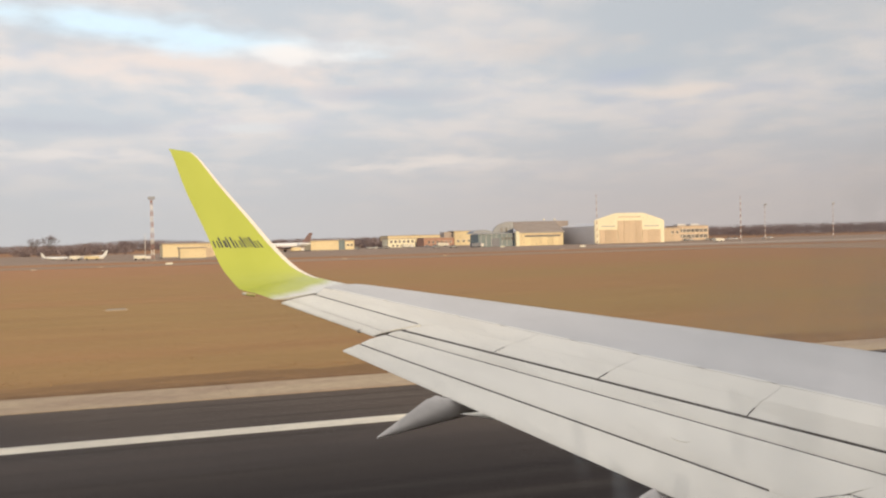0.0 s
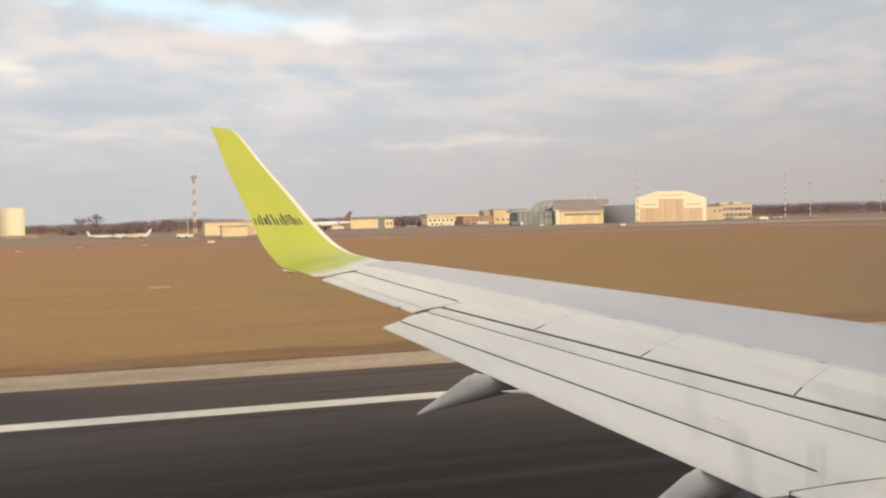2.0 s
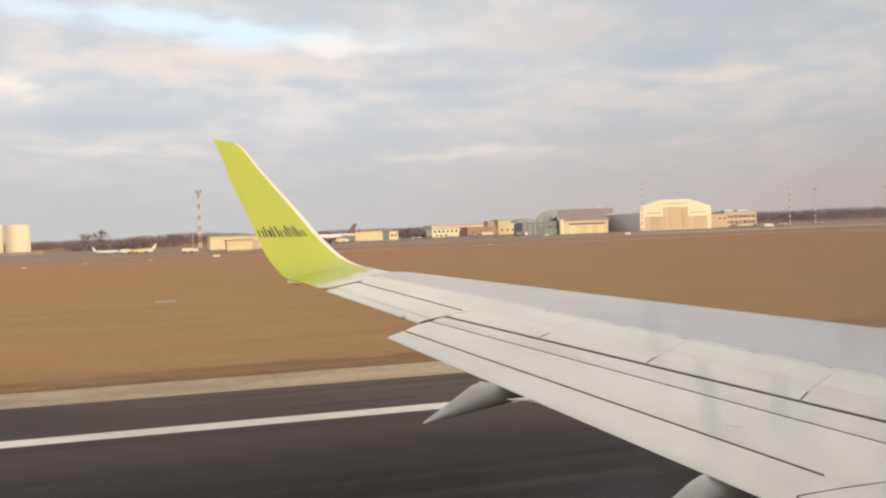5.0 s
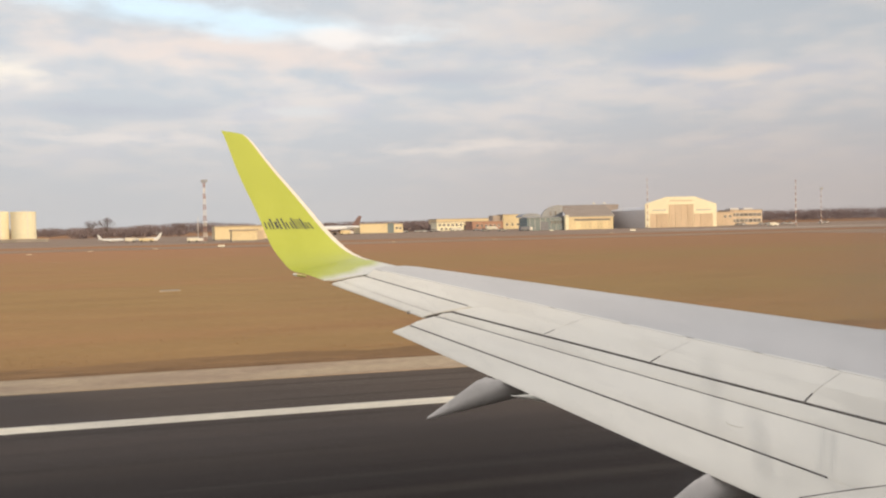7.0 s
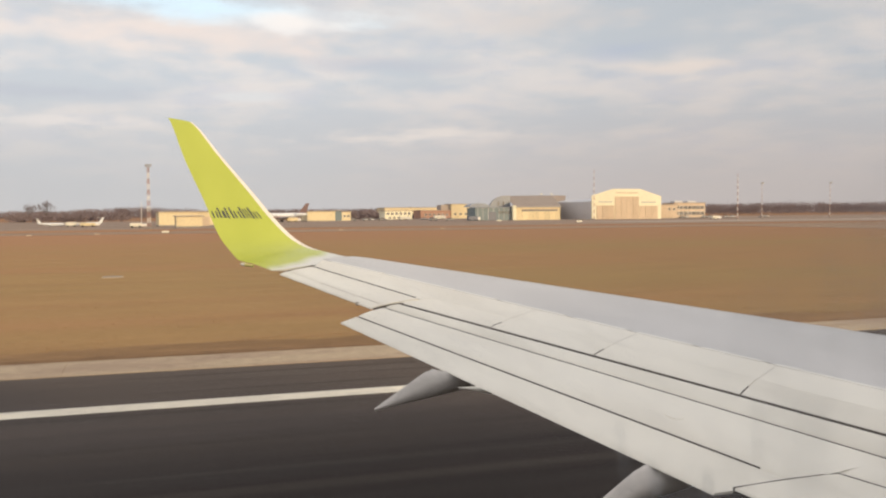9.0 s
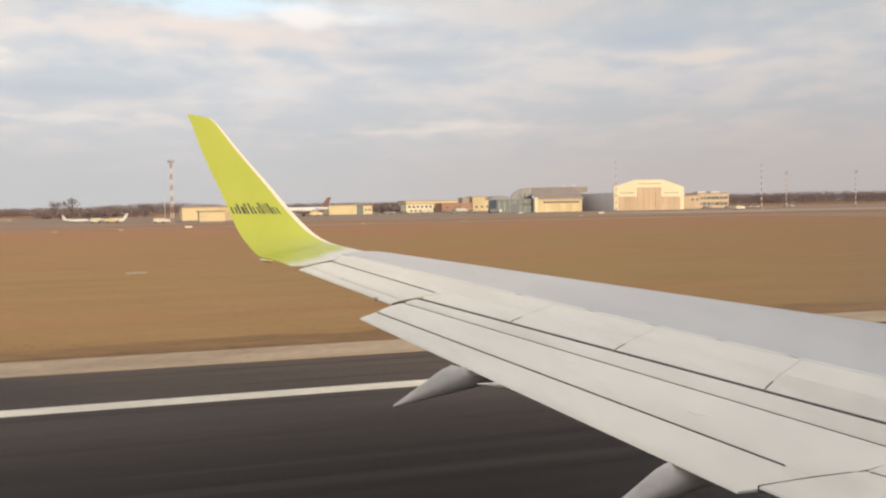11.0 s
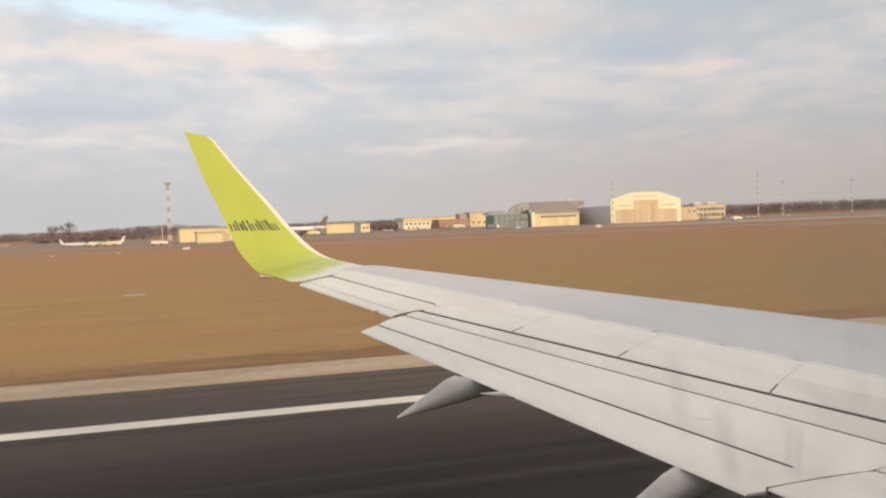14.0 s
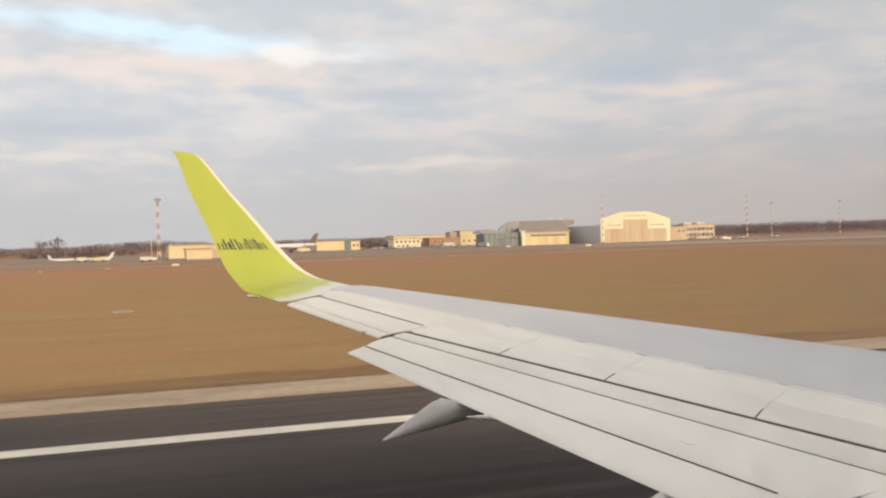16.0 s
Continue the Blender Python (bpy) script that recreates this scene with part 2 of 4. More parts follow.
def dry_grass():
    """Winter grass: tan and olive patches drawn out along the runway, a redder belt beyond, rough enough to scatter light back."""
    m = bpy.data.materials.new("dry_grass")
    m.use_nodes = True
    n = Nodes(m.node_tree)
    b = n.add("ShaderNodeBsdfPrincipled")
    n.put(b.outputs[0], n.add("ShaderNodeOutputMaterial").inputs[0])
    at = n.add("ShaderNodeTexCoord").outputs["Object"]
    sep = n.add("ShaderNodeSeparateXYZ")
    n.put(at, sep.inputs[0])
    wide, belt = n.noise(n.scaled(at, 0.006, 0.03, 1), 1.0, 4.0), n.noise(n.scaled(at, 0.02, 0.22, 1), 1.0, 5.0, 0.6)
    patch, grain = n.noise(n.scaled(at, 0.12, 0.35, 1), 1.0, 4.0), n.noise(n.scaled(at, 2.0, 3.0, 1), 1.0, 3.0, 0.6)
    col = n.mix(n.step(wide, 0.38, 0.62), (0.286, 0.169, 0.082), (0.268, 0.178, 0.080))
    away = n.math("MULTIPLY_ADD", n.math("SUBTRACT", belt, 0.5), 90.0, sep.outputs[1])
    col = n.mix(n.step(away, 85.0, 165.0, 0.0, 0.75), col, (0.305, 0.164, 0.093))
    col = n.mix(n.step(belt, 0.50, 0.72, 0.0, 0.55), col, (0.272, 0.149, 0.077))
    tone = n.add("ShaderNodeCombineColor")
    shade = n.math("MULTIPLY", n.step(patch, 0.28, 0.72, 0.93, 1.05), n.step(grain, 0.25, 0.75, 0.92, 1.06))
    for c in tone.inputs[:3]:
        n.put(shade, c)
    n.put(n.mix(1.0, col, tone.outputs[0], "MULTIPLY"), b.inputs["Base Color"])
    b.inputs["Roughness"].default_value, b.inputs["Specular IOR Level"].default_value, b.inputs["Diffuse Roughness"].default_value = 0.95, 0.1, 0.55
    bu = n.add("ShaderNodeBump")
    bu.inputs["Distance"].default_value = 0.02
    n.put(grain, bu.inputs["Height"])
    n.put(bu.outputs[0], b.inputs["Normal"])
    return m


def window_film():
    """Clear acrylic; painted smear and reflection strokes, and lower-right haze, scatter a little daylight."""
    m = bpy.data.materials.new("hazed_acrylic")
    m.use_nodes = True
    n = Nodes(m.node_tree)
    at = n.add("ShaderNodeTexCoord").outputs["Object"]
    sep = n.add("ShaderNodeSeparateXYZ")
    n.put(at, sep.inputs[0])
    wave, cloud = n.noise(n.scaled(at, 20.0, 1.0, 45.0), 1.0, 2.0, 0.5), n.noise(n.scaled(at, 28.0, 1.0, 22.0), 1.0, 4.0, 0.55)
    low = n.step(n.math("MULTIPLY_ADD", n.math("SUBTRACT", cloud, 0.5), 0.06, n.math("SUBTRACT", n.math("MULTIPLY", sep.outputs[0], 0.8), sep.outputs[2])), -3.765, -3.665)
    # haze put in to dim the wing at the lower right
    veil = n.math("MULTIPLY", n.math("MULTIPLY", n.step(cloud, 0.30, 0.7), 0.10), low)
    # soft vertical strokes painted for window reflections and smears
    for x0, z0, lean, wide, tall, k in ((0.143, 3.848, 0.10, 0.0034, 0.015, 0.06), (0.158, 3.832, 0.16, 0.0036, 0.014, 0.13), (0.181, 3.828, -0.06, 0.0030, 0.011, 0.10), (0.205, 3.850, 0.08, 0.0034, 0.020, 0.06)):
        dz = n.math("SUBTRACT", sep.outputs[2], z0)
        dx = n.math("SUBTRACT", n.math("MULTIPLY_ADD", n.math("SUBTRACT", wave, 0.5), 0.004, sep.outputs[0]), n.math("MULTIPLY_ADD", dz, -lean, x0))
        stroke = n.math("MULTIPLY", n.step(n.math("ABSOLUTE", dx), 0.0, wide, 1.0, 0.0), n.step(n.math("ABSOLUTE", dz), tall * 0.35, tall, 1.0, 0.0))
        veil = n.math("MULTIPLY_ADD", stroke, k, veil)
    veil = n.math("ADD", veil, 0.006)
    clear, film, mixed = n.add("ShaderNodeBsdfTransparent"), n.add("ShaderNodeBsdfTranslucent"), n.add("ShaderNodeMixShader")
    film.inputs[0].default_value = (0.42, 0.455, 0.48, 1)
    n.put(veil, mixed.inputs[0])
    n.put(clear.outputs[0], mixed.inputs[1])
    n.put(film.outputs[0], mixed.inputs[2])
    gloss, shine, fres = n.add("ShaderNodeBsdfGlossy"), n.add("ShaderNodeMixShader"), n.add("ShaderNodeFresnel")
    gloss.inputs["Roughness"].default_value, fres.inputs[0].default_value = 0.02, 1.12
    n.put(fres.outputs[0], shine.inputs[0])
    n.put(mixed.outputs[0], shine.inputs[1])
    n.put(gloss.outputs[0], shine.inputs[2])
    n.put(shine.outputs[0], n.add("ShaderNodeOutputMaterial").inputs[0])
    return m


def runway_asphalt():
    """Asphalt that is pale along the edge and darker towards the middle of the runway."""
    m = bpy.data.materials.new("runway_asphalt")
    m.use_nodes = True
    n = Nodes(m.node_tree)
    b = n.add("ShaderNodeBsdfPrincipled")
    n.put(b.outputs[0], n.add("ShaderNodeOutputMaterial").inputs[0])
    at = n.add("ShaderNodeTexCoord").outputs["Object"]
    sep = n.add("ShaderNodeSeparateXYZ")
    n.put(at, sep.inputs[0])
    streak = n.noise(n.scaled(at, 0.04, 0.6, 1), 1.0, 5.0, 0.6)
    patch = n.noise(n.scaled(at, 0.10, 0.5, 1), 1.0, 4.0)
    grain = n.noise(at, 40.0, 3.0, 0.6)
    where = n.math("MULTIPLY_ADD", n.math("SUBTRACT", streak, 0.5), 9.0, sep.outputs[1])
    col = n.mix(n.step(where, 12.5, 19.5), (0.039, 0.0308, 0.0268), (0.103, 0.083, 0.071))
    col = n.mix(n.step(patch, 0.35, 0.7, 0.0, 0.35), col, (0.046, 0.0365, 0.0315))
    comb = n.noise(n.scaled(at, 0.03, 1.9, 1), 1.0, 4.0, 0.6)
    col = n.mix(n.step(comb, 0.50, 0.66, 0.0, 0.40), col, (0.088, 0.073, 0.062))
    col = n.mix(n.step(comb, 0.46, 0.30, 0.0, 0.60), col, (0.027, 0.0215, 0.0190))
    tone = n.add("ShaderNodeCombineColor")
    for s in tone.inputs[:3]:
        n.put(n.step(grain, 0.25, 0.75, 0.8, 1.15), s)
    n.put(n.mix(1.0, col, tone.outputs[0], "MULTIPLY"), b.inputs["Base Color"])
    n.put(n.step(streak, 0.3, 0.7, 0.75, 0.92), b.inputs["Roughness"])
    b.inputs["Diffuse Roughness"].default_value = 0.5
    b.inputs["Specular IOR Level"].default_value = 0.08
    bu = n.add("ShaderNodeBump")
    bu.inputs["Distance"].default_value = 0.004
    n.put(grain, bu.inputs["Height"])
    n.put(bu.outputs[0], b.inputs["Normal"])
    return m


M["asphalt"] = runway_asphalt()
M["grass"] = dry_grass()
M["window_film"] = window_film()
M["brown_roof"] = mat("brown_roof_sheet", (0.36, 0.285, 0.225), 0.7, (0.31, 0.245, 0.195), 0.15, vary=0.12, gloss=0.3)
M["lime"] = lime_paint()
M["winglet_edge"] = mat("winglet_edge", (0.81, 0.74, 0.65), 0.45, (0.75, 0.68, 0.59), 2.0, vary=0.06)
M["joint"] = mat("panel_joint", (0.58, 0.55, 0.50), 0.6, vary=0.1)
M["tan"] = mat("bracket_tan", (0.47, 0.42, 0.37), 0.6, vary=0.15)
M["lamp_yellow"] = mat("lamp_yellow", (0.50, 0.46, 0.16), 0.3, vary=0.1)
M["edge_white"] = mat("edge_white", (0.82, 0.79, 0.72), 0.4, vary=0.04)

# ---------------------------------------------------------------- mesh tools


def part(name, bm, material, parent=None, label=""):
    me = bpy.data.meshes.new(name)
    bmesh.ops.recalc_face_normals(bm, faces=bm.faces)
    bm.to_mesh(me)
    bm.free()
    for m in material if isinstance(material, (list, tuple)) else (material,):
        me.materials.append(m)
    ob = new(name, me)
    ob.parent = parent
    if label:
        ob["label"] = label
    return ob


def thing(name, label, category, group="", kind="", at=None):
    ob = new(name)
    ob.empty_display_size = 0.5
    if at is not None:
        ob.matrix_basis = at
    return tagged(ob, label, category, group, kind)


def smooth(ob, angle=40):
    for p in ob.data.polygons:
        p.use_smooth = True
    ob.data.set_sharp_from_angle(angle=radians(angle))
    return ob


def box(x0, x1, y0, y1, z0, z1, bevel=0.0, bm=None):
    bm = bm or bmesh.new()
    made = bmesh.ops.create_cube(bm, size=1.0, matrix=Matrix.Translation(((x0 + x1) / 2, (y0 + y1) / 2, (z0 + z1) / 2)) @ Matrix.Diagonal((x1 - x0, y1 - y0, z1 - z0, 1)))
    if bevel:
        edges = list({e for v in made["verts"] for e in v.link_edges})
        bmesh.ops.bevel(bm, geom=edges, offset=bevel, segments=1, affect="EDGES")
    return bm


def rod(p, q, r0, r1=None, n=8, bm=None):
    """A tapered round bar from p to q."""
    bm = bm or bmesh.new()
    p, q = Vector(p), Vector(q)
    turn = (q - p).to_track_quat("Z", "Y").to_matrix().to_4x4()
    bmesh.ops.create_cone(bm, cap_ends=True, segments=n, radius1=r0, radius2=r0 if r1 is None else r1, depth=(q - p).length, matrix=Matrix.Translation((p + q) / 2) @ turn)
    return bm


def loft(rings, closed=True, caps=True, bm=None):
    """Skins rings of equally many points."""
    bm = bm or bmesh.new()
    rows = [[bm.verts.new(p) for p in ring] for ring in rings]
    k = len(rows[0])
    for a, b in zip(rows, rows[1:]):
        for i in range(k if closed else k - 1):
            j = (i + 1) % k
            bm.faces.new((a[i], a[j], b[j], b[i]))
    if caps and closed:
        bm.faces.new(rows[0])
        bm.faces.new(rows[-1])
    return bm


def prism(outline, y0, y1, bm=None):
    """An x, z outline pushed from y0 to y1."""
    return loft([[(x, y0, z) for x, z in outline], [(x, y1, z) for x, z in outline]], bm=bm)


# ---------------------------------------------------------------- ground
ASKEW = pose(0, 0, 0, 0, 0, -2.4)                    # the runway runs a little askew to the airliner


def sheet(name, x0, x1, y0, y1, z0, z1, material, label, category, kind="structure", at=None):
    ob = part(name, box(x0, x1, y0, y1, z0, z1), material)
    if at is not None:
        ob.matrix_basis = at
    return tagged(ob, label, category, kind=kind)


tagged(part("ground", loft([[(-4800, -4800, -0.6), (4800, -4800, -0.6), (4800, 4800, -0.6), (-4800, 4800, -0.6)], [(-4800, -4800, 0), (4800, -4800, 0), (4800, 4800, 0), (-4800, 4800, 0)]]), M["grass"]),
       "dry brown winter grass of a flat airfield", "ground", kind="structure")
runway = sheet("road", -1200, 1500, -25.0, 23.7, -0.2, 0.012, M["asphalt"], "dark grey asphalt runway with faint rubber traces", "runway", at=ASKEW)
shoulder = sheet("pavement", -1200, 1500, 23.7, 26.1, -0.2, 0.020, M["shoulder"], "worn beige concrete strip along the runway edge", "runway shoulder", at=ASKEW)
taxiway = sheet("pavement", -1500, 1800, 200, 224, -0.2, 0.03, M["taxi"], "pale grey concrete taxiway beyond the grass", "taxiway")
apron = sheet("pavement", -1500, 1800, 262, 620, -0.2, 0.03, M["apron"], "wide weathered concrete apron before the hangars", "apron")

# ---------------------------------------------------------------- the airliner that carries the camera
airliner = thing("airliner", "white airliner with silver-edged wing and lime green winglet", "airplane")


def zw(x, y, drop=0.0):
    """Height of the upper wing surface."""
    return 1.97 + 0.105 * y + 0.02 * x + drop


def along(x0, y0, x1, y1):
    """A straight line across the wing: chordwise x at span y."""
    return lambda y: x0 + (x1 - x0) * (y - y0) / (y1 - y0)


LE = along(3.189, 12.997, 6.596, 6.981)
SILVER = along(2.772, 12.356, 5.198, 5.51)
HINGE = along(2.591, 11.765, 3.213, 9.385)
AIL_TE = along(2.12, 11.597, 2.669, 9.141)
GAP = along(2.985, 9.211, 4.525, 4.798)
LINE2 = along(2.778, 9.173, 4.26, 4.52)
LINE3 = along(2.442, 8.99, 3.622, 4.287)
FLAP_TE = along(2.243, 8.94, 3.155, 4.248)
IN_FRONT = along(3.975, 4.03, 5.4, 0.3)
IN_TE = along(3.288, 4.076, 4.12, 0.3)


def plate(front, back, y_out, y_in, drop_f, drop_b, thick, bow=0.0, n=6, cut_out=0.0, cut_in=0.0, edge=0.012):
    """A bevelled skin panel between two spanwise lines; its ends may lean by cut metres from front to back."""
    rings = []
    for k in range(n + 1):
        ring = []
        for c in (0.0, 0.25, 0.5, 0.75, 1.0):
            y = (y_out - cut_out * c) + ((y_in - cut_in * c) - (y_out - cut_out * c)) * k / n
            x = front(y) + (back(y) - front(y)) * c
            ring.append((x, y, zw(x, y, drop_f + (drop_b - drop_f) * c + bow * 4 * c * (1 - c))))
        f, b = ring[0], ring[-1]
        top = [(f[0] - edge, f[1], ring[0][2])] + ring[1:-1] + [(b[0] + edge, b[1], b[2])]
        low = [(b[0], b[1], b[2] - edge), (b[0], b[1], b[2] - thick * 0.5), (f[0], f[1], f[2] - thick), (f[0], f[1], f[2] - edge)]
        rings.append(top + low)
    return loft(rings)


def shifted(line, dx):
    return lambda y: line(y) + dx


def between(a, b, f):
    return lambda y: a(y) + (b(y) - a(y)) * f


# main wing: nose, skins, lower skin
rings = []
for k in range(15):
    y = 12.36 + (0.25 - 12.36) * k / 14
    s, e, t = SILVER(min(y, 12.356)), LE(y), 0.20 + 0.022 * (12.7 - y)
    rings.append([(s, y, zw(s, y)), (s + (e - s) * 0.35, y, zw(s, y) + 0.012), (s + (e - s) * 0.7, y, zw(e, y) - 0.005), (e - 0.03, y, zw(e, y) - 0.030), (e, y, zw(e, y) - 0.06),
                  (e + 0.025, y, zw(e, y) - 0.105), (e, y, zw(e, y) - 0.155), (s + (e - s) * 0.6, y, zw(e, y) - t * 0.85), (s, y, zw(s, y) - t)])
wing = smooth(part("wing", loft(rings), M["metal"], airliner, "bare silver metal leading edge of the wing"), 50)
smooth(part("upper_skin", plate(shifted(SILVER, -0.004), between(SILVER, GAP, 0.52), 9.304, 0.25, 0.0, -0.0146, 0.05, 0.0, edge=0.002), M["wing"], wing, "off-white painted upper wing skin"))
smooth(part("upper_skin", plate(shifted(SILVER, -0.004), shifted(HINGE, 0.012), 12.20, 9.304, 0.0, -0.018, 0.05, 0.0, cut_out=0.42), M["wing"], wing, "off-white painted upper wing skin"))
part("lower_skin", plate(SILVER, between(SILVER, GAP, 0.9), 9.2, 0.25, -0.36, -0.22, 0.04), M["fairing"], wing, "grey lower wing skin")
# plates under the gaps, coloured dark like the shade down there
part("rear_spar", plate(shifted(GAP, 0.14), shifted(GAP, -0.20), 9.3, 0.25, -0.10, -0.10, 0.03), M["cove"], wing, "dark cove behind the spoilers")
part("hinge_cove", plate(shifted(HINGE, 0.10), shifted(HINGE, -0.10), 11.8, 9.3, -0.06, -0.06, 0.02), M["cove"], wing, "dark aileron hinge gap")
# spoilers
for y_out, y_in, cut in ((9.303, 8.142, 0.03), (8.138, 6.922, 0.24), (6.918, 5.602, 0.24), (5.598, 4.292, 0.24), (4.288, 2.9, 0.24), (2.896, 0.6, 0.24)):
    smooth(part("spoiler", plate(between(SILVER, GAP, 0.521), shifted(GAP, 0.014), y_out, y_in, -0.0147, -0.028, 0.03, 0.0, cut_out=cut, cut_in=0.24, edge=0.003), M["wing_b"], wing))
# thin white lips where the slats meet the upper skin
for a, b in ((12.0, 10.9), (10.85, 9.6), (9.55, 8.95), (8.85, 8.0), (7.88, 7.28), (7.16, 6.6), (6.5, 5.95), (5.85, 4.9), (4.85, 3.6)):
    bm = loft([[(SILVER(y) - 0.02, y, zw(SILVER(y), y, -0.004)), (SILVER(y) + 0.022, y, zw(SILVER(y), y, -0.004)), (SILVER(y) + 0.020, y, zw(SILVER(y), y, 0.007)), (SILVER(y) - 0.02, y, zw(SILVER(y), y, 0.004))] for y in (a, (2 * a + b) / 3, (a + 2 * b) / 3, b)])
    part("slat_lip", bm, M["edge_white"], wing)
for y in (7.90, 6.68, 5.36):
    x0, y0, x1, y1 = between(SILVER, GAP, 0.521)(y + 0.24), y + 0.235, SILVER(y + 0.47), y + 0.47
    part("panel_joint", loft([[(x0, y0 - 0.003, zw(x0, y0, -0.02)), (x0, y0 + 0.003, zw(x0, y0, -0.02)), (x0, y0 + 0.003, zw(x0, y0, -0.0125)), (x0, y0 - 0.003, zw(x0, y0, -0.0125))],
                              [(x1, y1 - 0.003, zw(x1, y1, -0.02)), (x1, y1 + 0.003, zw(x1, y1, -0.02)), (x1, y1 + 0.003, zw(x1, y1, 0.001)), (x1, y1 - 0.003, zw(x1, y1, 0.001))]]), M["joint"], wing)
# small brackets along the edge of the silver skin
for y in (8.9, 7.94, 7.22, 6.55, 5.9):
    x = SILVER(y)
    part("bracket", box(x - 0.010, x + 0.012, y - 0.020, y + 0.020, zw(x, y) + 0.002, zw(x, y) + 0.007, 0.002), M["joint"], wing)


def seal(line, y_out, y_in, drop, high, parent, thick=0.012, paint="cove"):
    """A dark strip in a panel gap whose colour stands in for shade."""
    rings = []
    for k in range(9):
        y = y_out + (y_in - y_out) * k / 8
        x = line(y)
        z = zw(x, y, drop)
        rings.append([(x - thick / 2, y, z - 0.05), (x + thick / 2, y, z - 0.05), (x + thick / 2, y, z + high), (x - thick / 2, y, z + high)])
    part("seal", loft(rings), M[paint], parent, "dark strip painting the shade in the panel gap")


seal(GAP, 9.22, 0.3, -0.035, 0.003, wing, 0.026)
seal(HINGE, 11.74, 9.40, -0.012, 0.002, wing, 0.009)
# short dark strips painting the shade where spoilers meet
for y in (7.90, 6.68, 5.36, 4.05):
    x0, x1, dy = GAP(y) + 0.016, GAP(y) + 0.180, 0.118
    part("seal", loft([[(x0, y - 0.008, zw(x0, y, -0.05)), (x0, y + 0.008, zw(x0, y, -0.05)), (x0, y + 0.008, zw(x0, y, -0.0255)), (x0, y - 0.008, zw(x0, y, -0.0255))],
                       [(x1, y + dy - 0.006, zw(x1, y, -0.05)), (x1, y + dy + 0.006, zw(x1, y, -0.05)), (x1, y + dy + 0.006, zw(x1, y + dy, -0.0180)), (x1, y + dy - 0.006, zw(x1, y + dy, -0.0180))]]), M["cove"], wing)
# aileron and its tab
smooth(part("aileron", plate(shifted(HINGE, -0.012), between(HINGE, AIL_TE, 0.735), 11.74, 9.31, -0.012, -0.04, 0.06, 0.006, cut_out=0.09, cut_in=0.05), M["wing"], wing, "white aileron"))
smooth(part("aileron_tab", plate(between(HINGE, AIL_TE, 0.745), AIL_TE, 11.66, 9.27, -0.042, -0.06, 0.03, 0.0, cut_out=0.06, cut_in=0.05), M["wing_b"], wing, "thin trailing strip of the aileron"))
# outboard flap in three strips, inboard flap behind it
flap = smooth(part("flap", plate(shifted(GAP, -0.022), shifted(LINE2, 0.004), 9.20, 0.3, -0.035, -0.052, 0.10, 0.010, cut_out=0.03), M["wing_b"], airliner, "off-white flap lowered a little"))
smooth(part("flap_middle", plate(shifted(LINE2, -0.004), shifted(LINE3, 0.005), 9.165, 4.03, -0.055, -0.088, 0.09, 0.012, cut_out=0.16), M["wing"], flap))
smooth(part("flap_aft", plate(shifted(LINE3, -0.006), FLAP_TE, 8.99, 4.03, -0.090, -0.125, 0.024, 0.0, cut_out=0.05, cut_in=-0.11), M["wing_b"], flap))
# dark plates that put shade below the flap gaps
part("flap_cove", plate(shifted(LINE3, 0.16), shifted(LINE3, -0.06), 8.9, 4.2, -0.15, -0.15, 0.02), M["cove"], flap)
part("flap_cove", plate(shifted(LINE2, 0.10), shifted(LINE2, -0.10), 9.1, 0.4, -0.11, -0.11, 0.02), M["cove"], flap)
smooth(part("flap_inner", plate(shifted(LINE2, -0.006), shifted(IN_FRONT, 0.006), 4.026, 0.3, -0.055, -0.070, 0.09, 0.01), M["wing"], flap))
smooth(part("flap_inner", plate(shifted(IN_FRONT, -0.006), IN_TE, 4.02, 0.3, -0.070, -0.092, 0.026, 0.006, cut_out=-0.075), M["wing_b"], flap))

seal(LINE2, 9.15, 0.4, -0.053, -0.001, flap, 0.008)
seal(LINE3, 8.97, 4.29, -0.09, 0.0025, flap)
seal(IN_FRONT, 4.01, 0.4, -0.072, 0.0005, flap)
# dark strip as painted shade along the inner flap's outboard end
rings = []
for c in (0.0, 0.5, 1.0):
    y = 4.028 + 0.072 * c
    x = IN_FRONT(4.02) + (IN_TE(4.09) - IN_FRONT(4.02)) * c
    z = zw(x, y, -0.070 - 0.022 * c + 0.024 * c * (1 - c))
    rings.append([(x, y - 0.005, z - 0.04), (x, y + 0.005, z - 0.04), (x, y + 0.005, z + 0.002), (x, y - 0.005, z + 0.002)])
part("seal", loft(rings), M["cove"], flap, "dark strip painting the shade in the panel gap")
seal(between(HINGE, AIL_TE, 0.74), 10.75, 9.32, -0.042, -0.002, wing, 0.006, "tan")

# dark strip for the shaded gap round the outboard end of the flap
rings = []
for x, y in ((3.02, 9.212), (2.93, 9.224), (2.83, 9.222), (2.74, 9.196), (2.66, 9.150)):
    rings.append([(x, y - 0.009, zw(x, y, -0.14)), (x, y + 0.012, zw(x, y, -0.14)), (x, y + 0.012, zw(x, y, -0.026 - (3.0 - x) * 0.07)), (x, y - 0.009, zw(x, y, -0.026 - (3.0 - x) * 0.07))])
part("seal", loft(rings), M["cove"], flap, "dark strip painting the shade in the panel gap")

for y in (9.55,):
    x = AIL_TE(y)
    part("hinge_nub", box(x - 0.012, x + 0.05, y - 0.02, y + 0.02, zw(x, y, -0.09), zw(x, y, -0.056), 0.006), M["tan"], wing, "small brown hinge nub")

